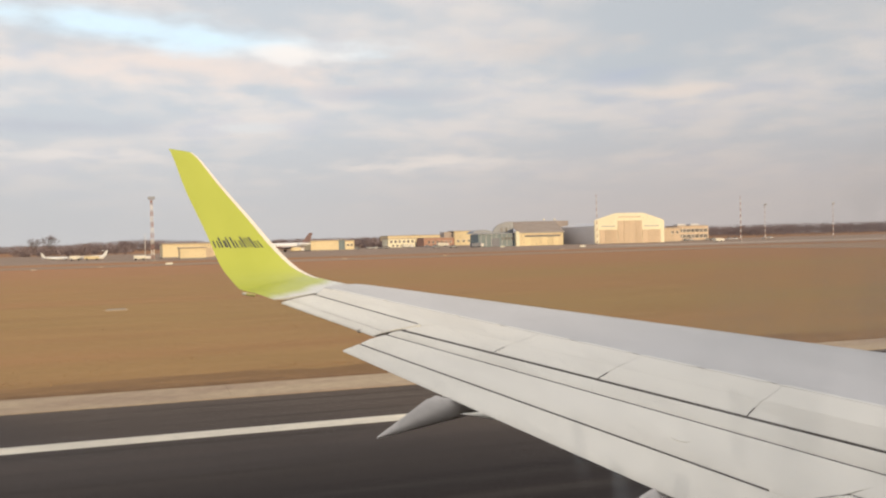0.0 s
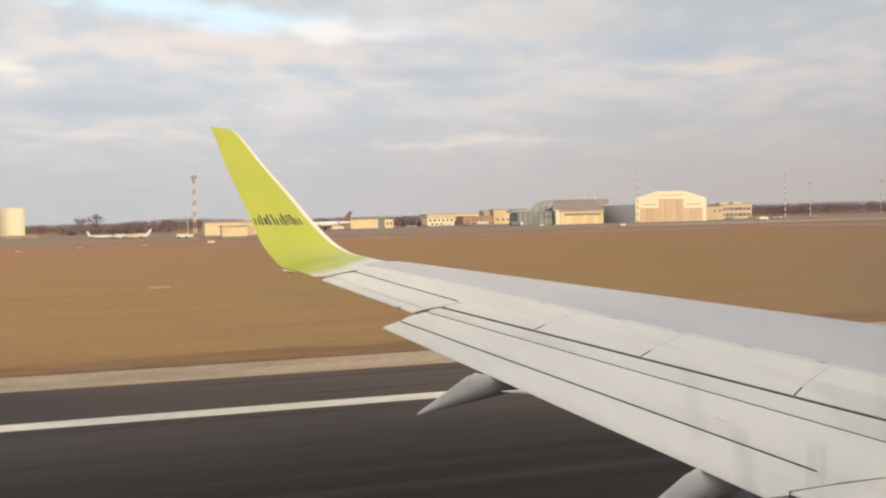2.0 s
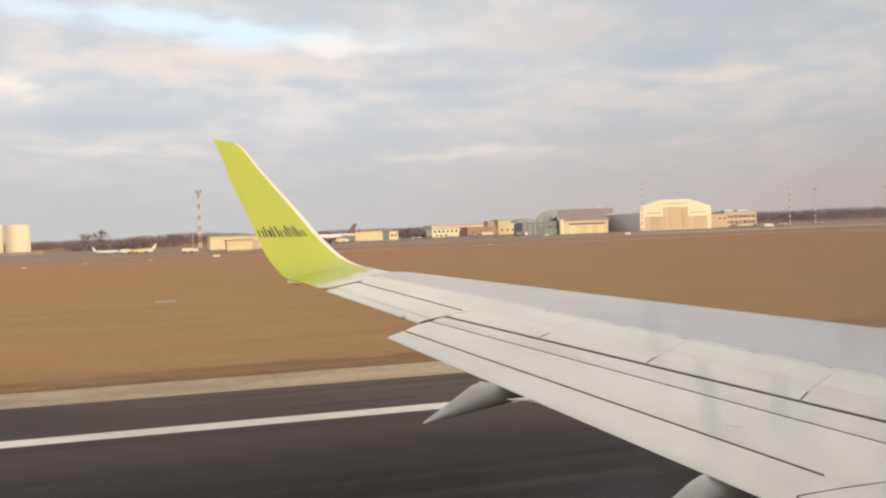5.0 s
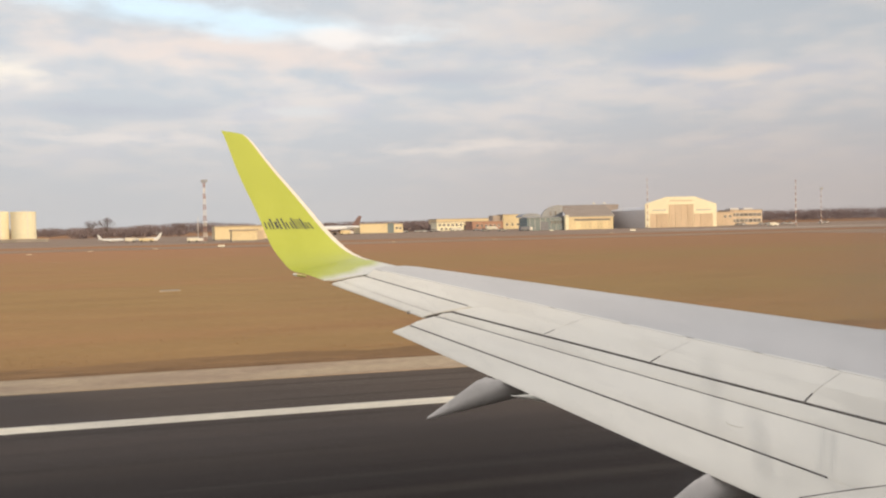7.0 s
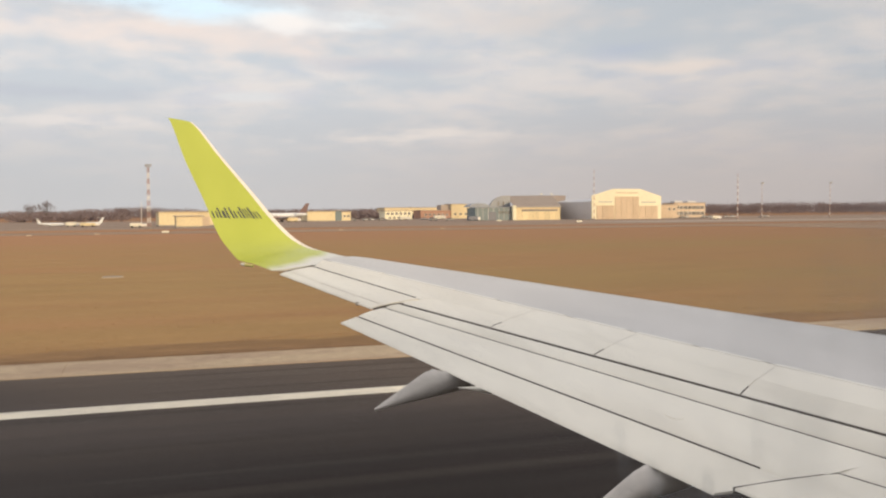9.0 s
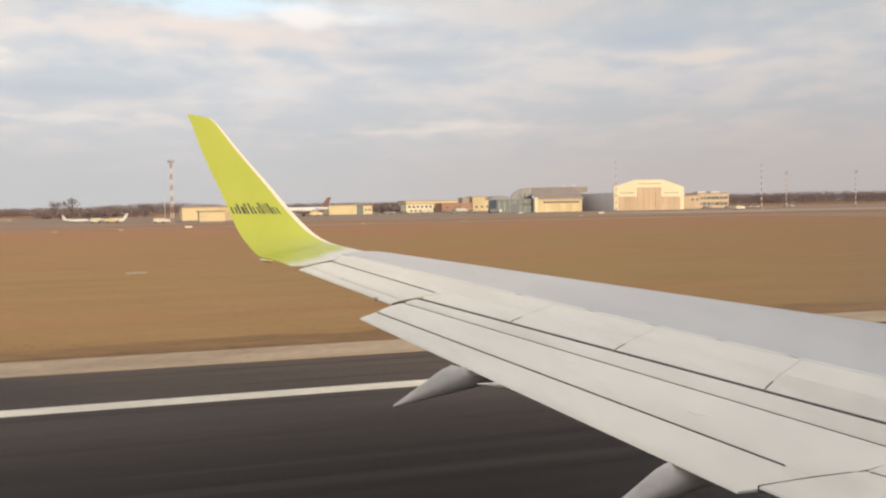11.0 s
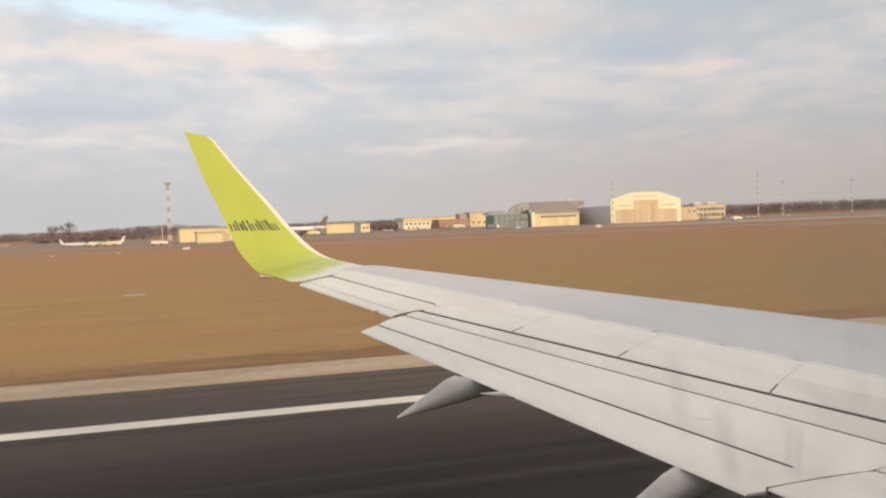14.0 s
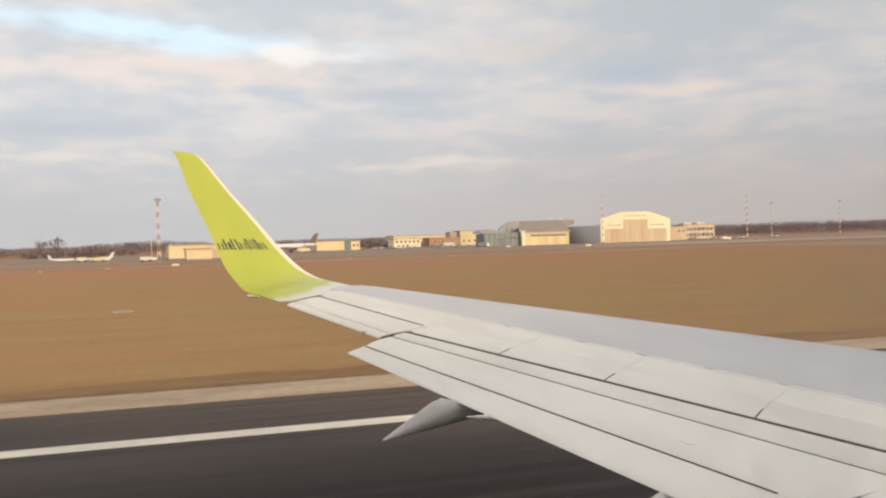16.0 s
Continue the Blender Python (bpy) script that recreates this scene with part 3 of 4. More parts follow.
# dark strip painted for the shaded gap at the outboard end of the aileron
rings = []
for x, y, drop in ((2.605, 11.785, 0.001), (2.36, 11.70, -0.020), (2.10, 11.615, -0.047)):
    rings.append([(x, y - 0.005, zw(x, y, -0.05)), (x, y + 0.006, zw(x, y, -0.05)), (x, y + 0.006, zw(x, y, drop)), (x, y - 0.005, zw(x, y, drop))])
part("seal", loft(rings), M["cove"], wing, "dark strip painting the shade in the panel gap")


def canoe(tip, y, length, rise, r, body, lean=0.0):
    """A pointed flap-track fairing, tip aft, whose body runs on forward under the wing."""
    rings = []
    for k in range(23):
        f = min(k / 14, 1.0)
        ahead = max(k - 14, 0) / 8
        rr = 0.010 + r * (f + 0.10 * ahead)
        x, z = tip[0] + length * f + body * ahead, tip[1] + rise * f + 0.22 * body * ahead
        ring = []
        for a in (2 * math.pi * i / 20 for i in range(20)):
            yy = y + lean * f + rr * 0.75 * math.cos(a) * (1 - 0.5 * max(math.sin(a), 0.0))
            te = FLAP_TE(yy)
            top = zw(x, yy, -0.155 - 0.10 * ahead) if x > te else zw(te, yy, -0.128)
            ring.append((x, yy, min(z + rr * math.sin(a), top)))
        rings.append(ring)
    return loft(rings)


smooth(part("flap_track_fairing", canoe((2.03, 2.34), 7.0, 1.2, 0.46, 0.28, 1.4), M["fairing"], airliner, "pointed grey canoe fairing under the flap"), 60)
smooth(part("flap_track_fairing", canoe((2.575, 2.08), 4.66, 1.0, 0.40, 0.22, 1.4), M["fairing"], airliner, "pointed grey canoe fairing under the flap"), 60)

# small white spike behind the flap edge, oval hatch on the flap
smooth(part("flap_spike", rod((2.82, 6.42, zw(2.82, 6.42, -0.152)), (2.59, 6.572, zw(2.59, 6.572, -0.160)), 0.036, 0.004, 12), M["wing"], flap, "small white pointed tip behind the flap"))
hatch = bmesh.new()
loft([[(3.66 + 0.055 * math.cos(a), 5.2 + 0.085 * math.sin(a), zw(3.66 + 0.055 * math.cos(a), 5.2 + 0.085 * math.sin(a), d)) for a in (6.2832 * i / 16 for i in range(16))] for d in (-0.07, -0.0618)], bm=hatch)
part("hatch", hatch, M["wing"], flap, "oval access hatch")

# winglet: leading and trailing edge at eight heights
W_LE = [(3.556, 12.35, 3.235), (3.02, 12.75, 3.38), (2.816, 12.95, 3.454), (2.596, 13.08, 3.606), (2.333, 13.2, 3.9), (2.027, 13.3, 4.295), (1.632, 13.45, 4.792), (1.367, 13.55, 5.154), (1.245, 13.59, 5.275)]
W_TE = [(2.045, 11.74, 3.198), (1.857, 12.1, 3.276), (1.727, 12.45, 3.312), (1.639, 12.75, 3.44), (1.513, 12.95, 3.661), (1.346, 13.12, 4.129), (1.12, 13.35, 4.705), (0.976, 13.5, 5.171), (0.914, 13.58, 5.333)]
W_LE, W_TE = [Vector(p) for p in W_LE], [Vector(p) for p in W_TE]


def winglet_point(s, c, side=0.0):
    """s: station along the winglet, c: from leading (0) to trailing edge (1), side: +1 inboard face, -1 outboard."""
    i = min(int(s), len(W_LE) - 2)
    f = s - i

    def curve(p):
        q = [p[max(i - 1, 0)], p[i], p[i + 1], p[min(i + 2, len(p) - 1)]]
        return 0.5 * (2 * q[1] + (q[2] - q[0]) * f + (2 * q[0] - 5 * q[1] + 4 * q[2] - q[3]) * f * f + (3 * q[1] - q[0] - 3 * q[2] + q[3]) * f ** 3)

    a, b = curve(W_LE), curve(W_TE)
    up = (W_LE[min(i + 1, len(W_LE) - 1)] + W_TE[min(i + 1, len(W_LE) - 1)] - W_LE[i] - W_TE[i]).normalized()
    out = up.cross((b - a).normalized()).normalized()
    if out.y > 0 or (abs(out.y) < 0.3 and out.z < 0):
        out = -out
    chord = (a - b).length
    half = 0.055 * chord * (math.sqrt(c) * 1.25 if c < 0.3 else 0.685) * (1 if c < 0.3 else max(1 - (c - 0.3) / 0.7, 0.06) ** 0.8)
    return a.lerp(b, c) + out * half * side


CH = (0.0, 0.02, 0.05, 0.085, 0.16, 0.28, 0.42, 0.6, 0.8, 1.0)
stations = [k * 0.25 for k in range(33)]
rings = []
for s in stations:
    s = min(s, 7.999)
    rings.append([winglet_point(s, c, 1.0) for c in CH] + [winglet_point(s, c, -1.0) for c in CH[-2:0:-1]])
bm = loft(rings)
k = len(rings[0])
winglet = smooth(part("winglet", bm, [M["lime"], M["winglet_edge"]], airliner, "tall lime green winglet fading to white at its foot"), 50)
for p in winglet.data.polygons:
    row = p.index % k
    if 5 * k <= p.index < k * (len(rings) - 1) and (row < 3 or row >= k - 3):
        p.material_index = 1
tip_lamp = smooth(part("tip_lamp", rod((1.86, 12.05, 3.252), (1.755, 12.11, 3.270), 0.020, 0.022, 10), M["lamp_yellow"], winglet, "small olive lamp housing at the trailing tip"))
smooth(part("lens", rod((1.755, 12.11, 3.270), (1.705, 12.14, 3.278), 0.024, 0.015, 12), M["lamp_glass"], tip_lamp, "pale lamp lens"))


def winglet_s(z, c):
    lo, hi = 2.0, 7.9
    for _ in range(40):
        mid = (lo + hi) / 2
        lo, hi = (mid, hi) if winglet_point(mid, c).z < z else (lo, mid)
    return lo


# the brand mark as plain thin bars in nine groups
MARK = ((0.85, 0.775, 3.885, 3.985), (0.755, 0.73, 3.885, 4.03), (0.705, 0.665, 3.885, 3.985), (0.65, 0.565, 3.875, 4.03), (0.545, 0.47, 3.875, 3.975),
        (0.45, 0.425, 3.87, 4.03), (0.405, 0.355, 3.87, 4.01), (0.335, 0.31, 3.865, 4.02), (0.29, 0.225, 3.865, 3.965))
for c0, c1, z0, z1 in MARK:
    stems = [(c0, c1, z0, z1)]
    if c0 - c1 > 0.045:
        w = 0.28 * (c0 - c1)
        stems = [(c0, c0 - w, z0, z1), (c1 + w, c1, z0, z1)]
    for a0, a1, b0, b1 in stems:
        a0, a1 = 0.205 + (a0 - 0.225) * 1.2, 0.205 + (a1 - 0.225) * 1.2
        pts = []
        for c, z in ((a0, b0), (a1, b0), (a1, b1), (a0, b1)):
            st = winglet_s(z, c)
            p, q = winglet_point(st, c, 1.0), winglet_point(st, c, 0.0)
            pts.append((p, (p - q).normalized()))
        part("mark_bar", loft([[p - d * 0.003 for p, d in pts], [p + d * 0.004 for p, d in pts]]), M["lettering"], winglet, "charcoal bar of the brand mark")

# fuselage shell with the window opening the camera looks through
ANG = [-1.5708 + 6.28319 * k / 28 for k in range(28)]
ANG = sorted([a for a in ANG if not 0.02 < a < 0.40] + [0.055, 0.33])
STATION = [(-13.5, 0.25, 4.6), (-11.0, 0.8, 4.3), (-7.5, 1.5, 3.8), (-4.5, 1.86, 3.56), (-0.16, 1.88, 3.55), (0.46, 1.88, 3.55), (6.0, 1.88, 3.55), (14.0, 1.88, 3.55), (16.6, 1.6, 3.4), (18.6, 0.95, 3.1), (19.6, 0.2, 2.9)]
bm = bmesh.new()
shells = []
for thin in (0.0, 0.08):
    shells.append([[bm.verts.new((x, -1.55 + max(r - thin, 0.05) * math.cos(a), z + max(r - thin, 0.05) * math.sin(a))) for a in ANG] for x, r, z in STATION])
hole_i, hole_j = 4, ANG.index(0.055)
for shell in shells:
    for i in range(len(STATION) - 1):
        for j in range(len(ANG)):
            if (i, j) != (hole_i, hole_j):
                q = (j + 1) % len(ANG)
                bm.faces.new((shell[i][j], shell[i][q], shell[i + 1][q], shell[i + 1][j])).material_index = 0 if shell is shells[0] else 1
corners = [(hole_i, hole_j), (hole_i + 1, hole_j), (hole_i + 1, hole_j + 1), (hole_i, hole_j + 1)]
for (i, j), (p, q) in zip(corners, corners[1:] + corners[:1]):
    bm.faces.new((shells[0][i][j], shells[0][p][q], shells[1][p][q], shells[1][i][j])).material_index = 1
for end in (0, -1):
    for shell in shells:
        bm.faces.new(shell[end])
smooth(part("fuselage", bm, [M["body"], M["lining"]], airliner, "white fuselage shell with a window opening"))


def rounded(x0, x1, z0, z1, r, y, n=6):
    """A rectangle with round corners in the plane y."""
    pts = []
    for cx, cz, a0 in ((x1 - r, z1 - r, 0.0), (x0 + r, z1 - r, 1.5708), (x0 + r, z0 + r, 3.1416), (x1 - r, z0 + r, 4.7124)):
        pts += [(cx + r * math.cos(a0 + 1.5708 * k / n), y, cz + r * math.sin(a0 + 1.5708 * k / n)) for k in range(n + 1)]
    return pts


cabin_window = part("window", loft([rounded(-0.17, 0.47, 3.60, 4.20, 0.10, 0.20), rounded(-0.17, 0.47, 3.60, 4.20, 0.10, 0.232), rounded(-0.14, 0.44, 3.66, 4.14, 0.09, 0.236), rounded(-0.14, 0.44, 3.66, 4.14, 0.09, 0.196),
                                    rounded(-0.17, 0.47, 3.60, 4.20, 0.10, 0.20)], caps=False), M["lining"], airliner, "grey cabin window frame")
pane = part("pane", loft([rounded(-0.141, 0.441, 3.659, 4.141, 0.09, 0.214), rounded(-0.141, 0.441, 3.659, 4.141, 0.09, 0.218)]), M["window_film"], cabin_window, "clear acrylic pane with painted smears, reflections and haze")
pane.visible_shadow = False

# engine under the wing, ahead of the flaps: unseen, added to block light
ENGINE = [(10.9, 0.80), (10.8, 0.90), (10.5, 0.98), (9.6, 1.04), (8.4, 1.02), (7.2, 0.90), (6.5, 0.78), (5.9, 0.52), (5.4, 0.22)]
nacelle = smooth(part("nacelle", loft([[(x, 4.85 + r * math.cos(a), 1.50 + 0.95 * r * math.sin(a)) for a in (6.28319 * k / 24 for k in range(24))] for x, r in ENGINE]), M["body"], airliner, "white engine out of view, added to block light"))
part("pylon", loft([[(x, 4.85 - w, z0), (x, 4.85 + w, z0), (x, 4.85 + w, z1), (x, 4.85 - w, z1)] for x, w, z0, z1 in ((9.3, 0.05, 2.3, 2.50), (7.9, 0.16, 2.2, 2.48), (6.0, 0.16, 1.9, 2.30), (5.2, 0.05, 1.9, 2.25))]), M["body"], nacelle)


def landing_gear(x, y, r, top):
    leg = part("landing_gear", rod((x, y, r), (x, y, top), 0.09, 0.12, 10), M["steel"], airliner, "steel landing gear leg")
    for side in (-1, 1):
        smooth(part("wheel", rod((x, y + side * 0.18, r), (x, y + side * 0.42, r), r, r, 24), M["tyre"], leg, "black tyre"))


landing_gear(5.6, 1.05, 0.51, 2.2)
landing_gear(5.6, -4.15, 0.51, 2.2)
part("wheel_beam", box(5.4, 5.8, -4.2, 1.1, 1.85, 2.15, 0.05), M["fairing"], airliner)
landing_gear(17.0, -1.55, 0.34, 2.3)

# ---------------------------------------------------------------- runway markings, joints and verge
line = thing("runway_edge_line", "worn white edge line painted on the runway", "road marking", kind="structure", at=ASKEW)
x, k = -420.0, 0
while x < 520:
    step = 24.0 + 6 * random.random()
    part("painted_strip", box(x, x + step - 0.03, 19.10 + random.uniform(-.015, .015), 19.74 + random.uniform(-.015, .015), 0.012, 0.018), M["paint"], line)
    x += step
touch = thing("touchdown_marking", "wide white stripes painted on dark asphalt", "road marking", kind="structure", at=ASKEW)
for y in (9.2, 10.1, 11.0):
    part("painted_strip", box(36.0, 58.0, y - 0.36, y + 0.36, 0.012, 0.018), M["paint"], touch)
# concrete slabs of the runway shoulder, one by one near the camera
for k in range(30):
    x0 = -30 + k * 4.0
    part("slab", box(x0 + 0.004, x0 + 3.996, 23.73, 26.06 + random.uniform(-0.06, 0.06), 0.0, 0.026 + random.uniform(0, 0.002), 0.003), M["shoulder"], shoulder)
# ragged dark soil edge where grass meets the slabs, then a belt of worn grass


def verge(label, y0, y1, wave, z, material, shift):
    bm = bmesh.new()
    lo, hi, x = [], [], -60.0
    while x < 160:
        lo.append((x, y0, z))
        hi.append((x, max(y0 + 0.12, y1 + wave * noise.noise((x * 0.12, shift, 0)) + 0.5 * noise.noise((x * 0.5, shift + 5, 0)) + 0.25 * noise.noise((x * 2.1, shift + 8, 0))), z + 0.004))
        x += 0.5
    rows = [[bm.verts.new(p) for p in r] for r in (lo, hi)]
    for a, b, c, d in zip(rows[0], rows[0][1:], rows[1][1:], rows[1]):
        bm.faces.new((a, b, c, d))
    tagged(part("verge", bm, M[material]), label, "verge", kind="structure").matrix_basis = ASKEW


verge("ragged dark soil edge between slabs and grass", 26.02, 26.55, 0.7, 0.034, "soil", 3)
verge("belt of worn brown grass beside the runway", 26.04, 28.5, 1.6, 0.026, "worn_grass", 9)


def tufts(name, count, x0, x1, y0, y1, h, label):
    """Loose grass tufts as one mesh, thicker towards the runway."""
    rng = np.random.default_rng(7)
    vs, fs = [], []
    for _ in range(count):
        y = y0 + (y1 - y0) * rng.random() ** 1.8
        x = x0 + (x1 - x0) * rng.random()
        if noise.noise((x * 0.12, y * 0.3, 4)) < -0.12:
            continue
        for _ in range(4):
            a, s, l = rng.random() * 6.28, 0.006 + 0.008 * rng.random(), h * (0.5 + rng.random())
            dx, dy = math.cos(a) * s, math.sin(a) * s
            px, py = x + rng.normal() * 0.12, y + rng.normal() * 0.12
            i = len(vs)
            vs += [(px - dx, py - dy, 0.0), (px + dx, py + dy, 0.0), (px + rng.normal() * 0.12, py + rng.normal() * 0.05, l)]
            fs.append((i, i + 1, i + 2))
    me = bpy.data.meshes.new(name)
    me.from_pydata(vs, [], fs)
    me.materials.append(M["blade"])
    return tagged(new(name, me), label, "grass", kind="stuff")


tufts("grass_tufts", 12000, -25, 110, 28.6, 62, 0.03, "short dry brown grass tufts beside the runway")

# ---------------------------------------------------------------- buildings


def windows(parent, n, x0, x1, z0, z1, y, w, wall_depth=0.12):
    """A row of windows, each with frame and pane, in a wall that faces the runway."""
    for k in range(n):
        c = x0 + (x1 - x0) * (k + 0.5) / n
        frame_ob = part("window", box(c - w / 2, c + w / 2, y - 0.06, y + 0.02, z0, z1, 0.02), M["mast_white"], parent)
        part("pane", box(c - w / 2 + 0.1, c + w / 2 - 0.1, y - 0.075, y - 0.055, z0 + 0.1, z1 - 0.1), M["glass"], frame_ob)


def building(name, label, category, x0, x1, y0, y1, h, wall, eave=0.35, rows=(), roof="roof"):
    """A flat-roofed block. rows: windows as (count, x0, x1, z0, z1, width)."""
    b = thing(name, label, category)
    part("wall", box(x0, x1, y0, y1, 0, h), M[wall], b)
    part("roof", box(x0 - eave, x1 + eave, y0 - eave, y1 + eave, h, h + 0.35, 0.05), M[roof], b)
    part("plinth", box(x0 - 0.06, x1 + 0.06, y0 - 0.06, y1 + 0.06, 0, 0.4), M["concrete"], b)
    for n, a, c, z0, z1, w in rows:
        windows(b, n, a, c, z0, z1, y0, w)
    return b


def tank(x, y, r, h):
    t = thing("storage_tank", "tall white cylindrical storage tank on a low base", "tank", "pair of storage tanks")
    smooth(part("shell", rod((x, y, 0.9), (x, y, h), r, r, 40), M["white"], t))
    smooth(part("roof", rod((x, y, h), (x, y, h + 0.6), r + 0.08, 0.6, 40), M["mast_white"], t))
    part("base", rod((x, y, 0), (x, y, 0.9), r + 0.6, r + 0.5, 40), M["concrete"], t)
    for z in (4.0, 7.4, 10.8):
        part("seam", rod((x, y, z - 0.05), (x, y, z + 0.05), r + 0.03, r + 0.03, 40), M["mast_white"], t)
    part("ladder", box(x + 2.2, x + 2.5, y - r * 0.9 - 0.2, y - r * 0.9 + 0.3, 0.9, h), M["mast_white"], t)
    smooth(part("rail", rod((x, y, h + 0.62), (x, y, h + 0.72), 0.7, 0.7, 16), M["steel"], t))


tank(-59.3, 460, 5.4, 14.0)
tank(-70.6, 460, 5.2, 14.2)
wall_ob = thing("low_wall", "low brown wall round the storage tanks", "wall")
part("wall", box(-82, -48, 452, 452.5, 0, 1.4), M["concrete"], wall_ob)
part("coping", box(-82.1, -47.9, 451.9, 452.6, 1.4, 1.55), M["beige"], wall_ob)

# long cream sheds to the west
shed = building("storage_shed", "long cream storage shed with flat roof", "building", 19.2, 53, 330, 346, 4.9, "cream")
part("door", box(33, 36.4, 329.9, 330.0, 0, 3.2), M["beige"], shed)
building("hut", "small cream hut before the long shed", "building", 22.0, 29.8, 290, 297, 3.4, "cream")
building("storage_shed", "cream shed with a long flat roof beside a green stair block", "building", 101.7, 116.7, 470, 486, 5.2, "cream")
building("stair_block", "narrow green stair block between cream sheds", "building", 116.7, 120.1, 469.8, 480, 5.5, "bluegreen")
building("hut", "square cream hut with dark openings", "building", 120.1, 125.0, 469.6, 478, 4.9, "cream", rows=[(2, 120.6, 124.6, 2.0, 3.4, 1.3)])
# offices and brick block
building("office_building", "low white office with a row of dark windows", "building", 159.4, 176.5, 520, 532, 5.3, "white", rows=[(6, 160, 176, 3.0, 4.6, 1.7), (5, 161, 175, 0.8, 2.0, 1.7)])
building("warehouse", "long pale warehouse roof behind the office", "building", 196, 240, 640, 660, 8.0, "cream", rows=[(8, 200, 238, 4.5, 6.0, 2.4)])
building("workshop", "low red brick workshop", "building", 196, 217.2, 560, 574, 5.6, "brick", rows=[(6, 198, 216, 2.0, 3.8, 1.7)])
b = building("tower_block", "cream block with small windows beside the workshop", "building", 217.3, 230.2, 559.5, 572, 9.7, "cream", rows=[(3, 218, 229.6, 2.4, 4.0, 1.8)])
part("roof_box", box(211, 217.3, 562, 570, 5.9, 9.4), M["roof"], b)
building("office_building", "two-storey beige office with dark window bands", "building", 328.7, 351.4, 470, 482, 9.0, "beige", rows=[(7, 329.3, 350.8, 5.3, 7.3, 2.9), (7, 329.3, 350.8, 1.7, 3.9, 2.9)])
b = thing("roof_plant", "two grey ventilation boxes on the office roof", "roof plant")
for a, c in ((331, 337), (340.5, 347)):
    part("vent_box", box(a, c, 473, 478, 9.35, 10.4, 0.1), M["greysheet"], b)


def gable_hangar(name, label, outline, y0, y1, front, side, roof_m, eave, ridge):
    """A hangar whose tall front outline (x, z, from left foot round to right foot) stands before a lower roof."""
    h = thing(name, label, "hangar")
    part("front_wall", prism(outline, y0, y0 + 0.6), M[front], h)
    inner = [(x + (0.3 if k < len(outline) / 2 else -0.3), max(min(z, eave) - 0.3, 0)) for k, (x, z) in enumerate(outline)]
    part("rear_wall", prism(inner, y1 - 0.5, y1), M[side], h)
    for (xa, za), (xb, zb), name_p, m in [(outline[0], outline[1], "side_wall", side), (outline[-1], outline[-2], "side_wall", side)]:
        s = 1 if xa < outline[len(outline) // 2][0] else -1
        part(name_p, box(min(xa + 0.05 * s, xa + 0.45 * s), max(xa + 0.05 * s, xa + 0.45 * s), y0 + 0.6, y1 - 0.02, 0, eave - 0.35), M[m], h)
    outline = [outline[0], (outline[1][0], eave)] + [(x, min(z, ridge)) for x, z in outline[2:-2]] + [(outline[-2][0], eave), outline[-1]]
    bm = bmesh.new()
    for (xa, za), (xb, zb) in zip(outline[1:-2], outline[2:-1]):
        loft([[(xa, y0 + 0.55, za - 0.30), (xb, y0 + 0.55, zb - 0.30), (xb, y0 + 0.55, zb - 0.05), (xa, y0 + 0.55, za - 0.05)], [(xa, y1 + 0.1, za - 0.30), (xb, y1 + 0.1, zb - 0.30), (xb, y1 + 0.1, zb - 0.05), (xa, y1 + 0.1, za - 0.05)]], bm=bm)
    part("roof", bm, M[roof_m], h)
    return h


def leaf_doors(parent, x0, x1, y, z1, n, m, trim="beige"):
    """A sliding door of n ribbed leaves."""
    for k in range(n):
        a, c = x0 + (x1 - x0) * k / n, x0 + (x1 - x0) * (k + 1) / n
        leaf = part("door_leaf", box(a + 0.03, c - 0.03, y - 0.18 - 0.05 * (k % 2), y - 0.02, 0.05, z1, 0.03), M[m], parent)
        for r in range(1, 4):
            z = z1 * r / 4
            part("rail", box(a + 0.05, c - 0.05, y - 0.25 - 0.05 * (k % 2), y - 0.18 - 0.05 * (k % 2), z - 0.06, z + 0.06), M[trim], leaf)


big = gable_hangar("white_hangar", "large white hangar with beige sliding doors", [(242.5, 0), (242.5, 12.6), (255.2, 16.2), (272.2, 16.2), (285.4, 12.2), (285.4, 0)], 420, 462, "white", "greysheet", "greysheet", 9.6, 11.8)
leaf_doors(big, 256.4, 271.2, 420, 12.0, 4, "beige")
leaf_doors(big, 245.2, 256.1, 420, 7.3, 3, "beige")
leaf_doors(big, 271.5, 283.0, 420, 7.0, 3, "beige")
part("door_track", box(244.6, 256.2, 419.65, 420, 7.35, 7.7), M["white"], big)
part("door_track", box(271.4, 283.6, 419.65, 420, 7.05, 7.4), M["white"], big)
part("door_track", box(255.8, 271.8, 419.65, 420, 12.05, 12.5), M["white"], big)
for a, c, z in ((246.6, 254.6, 9.0), (272.8, 281.8, 8.8), (256.8, 270.6, 13.8)):
    part("sign_bar", box(a, c, 419.9, 420, z, z + 0.55), M["steel" if z < 13 else "beige"], big, "faded lettering bar")
annex = building("hangar_annex", "low beige annex leaning on the hangar", "building", 285.6, 298.7, 424, 440, 7.6, "beige", rows=[(2, 292, 298, 4.6, 6.0, 1.7)])

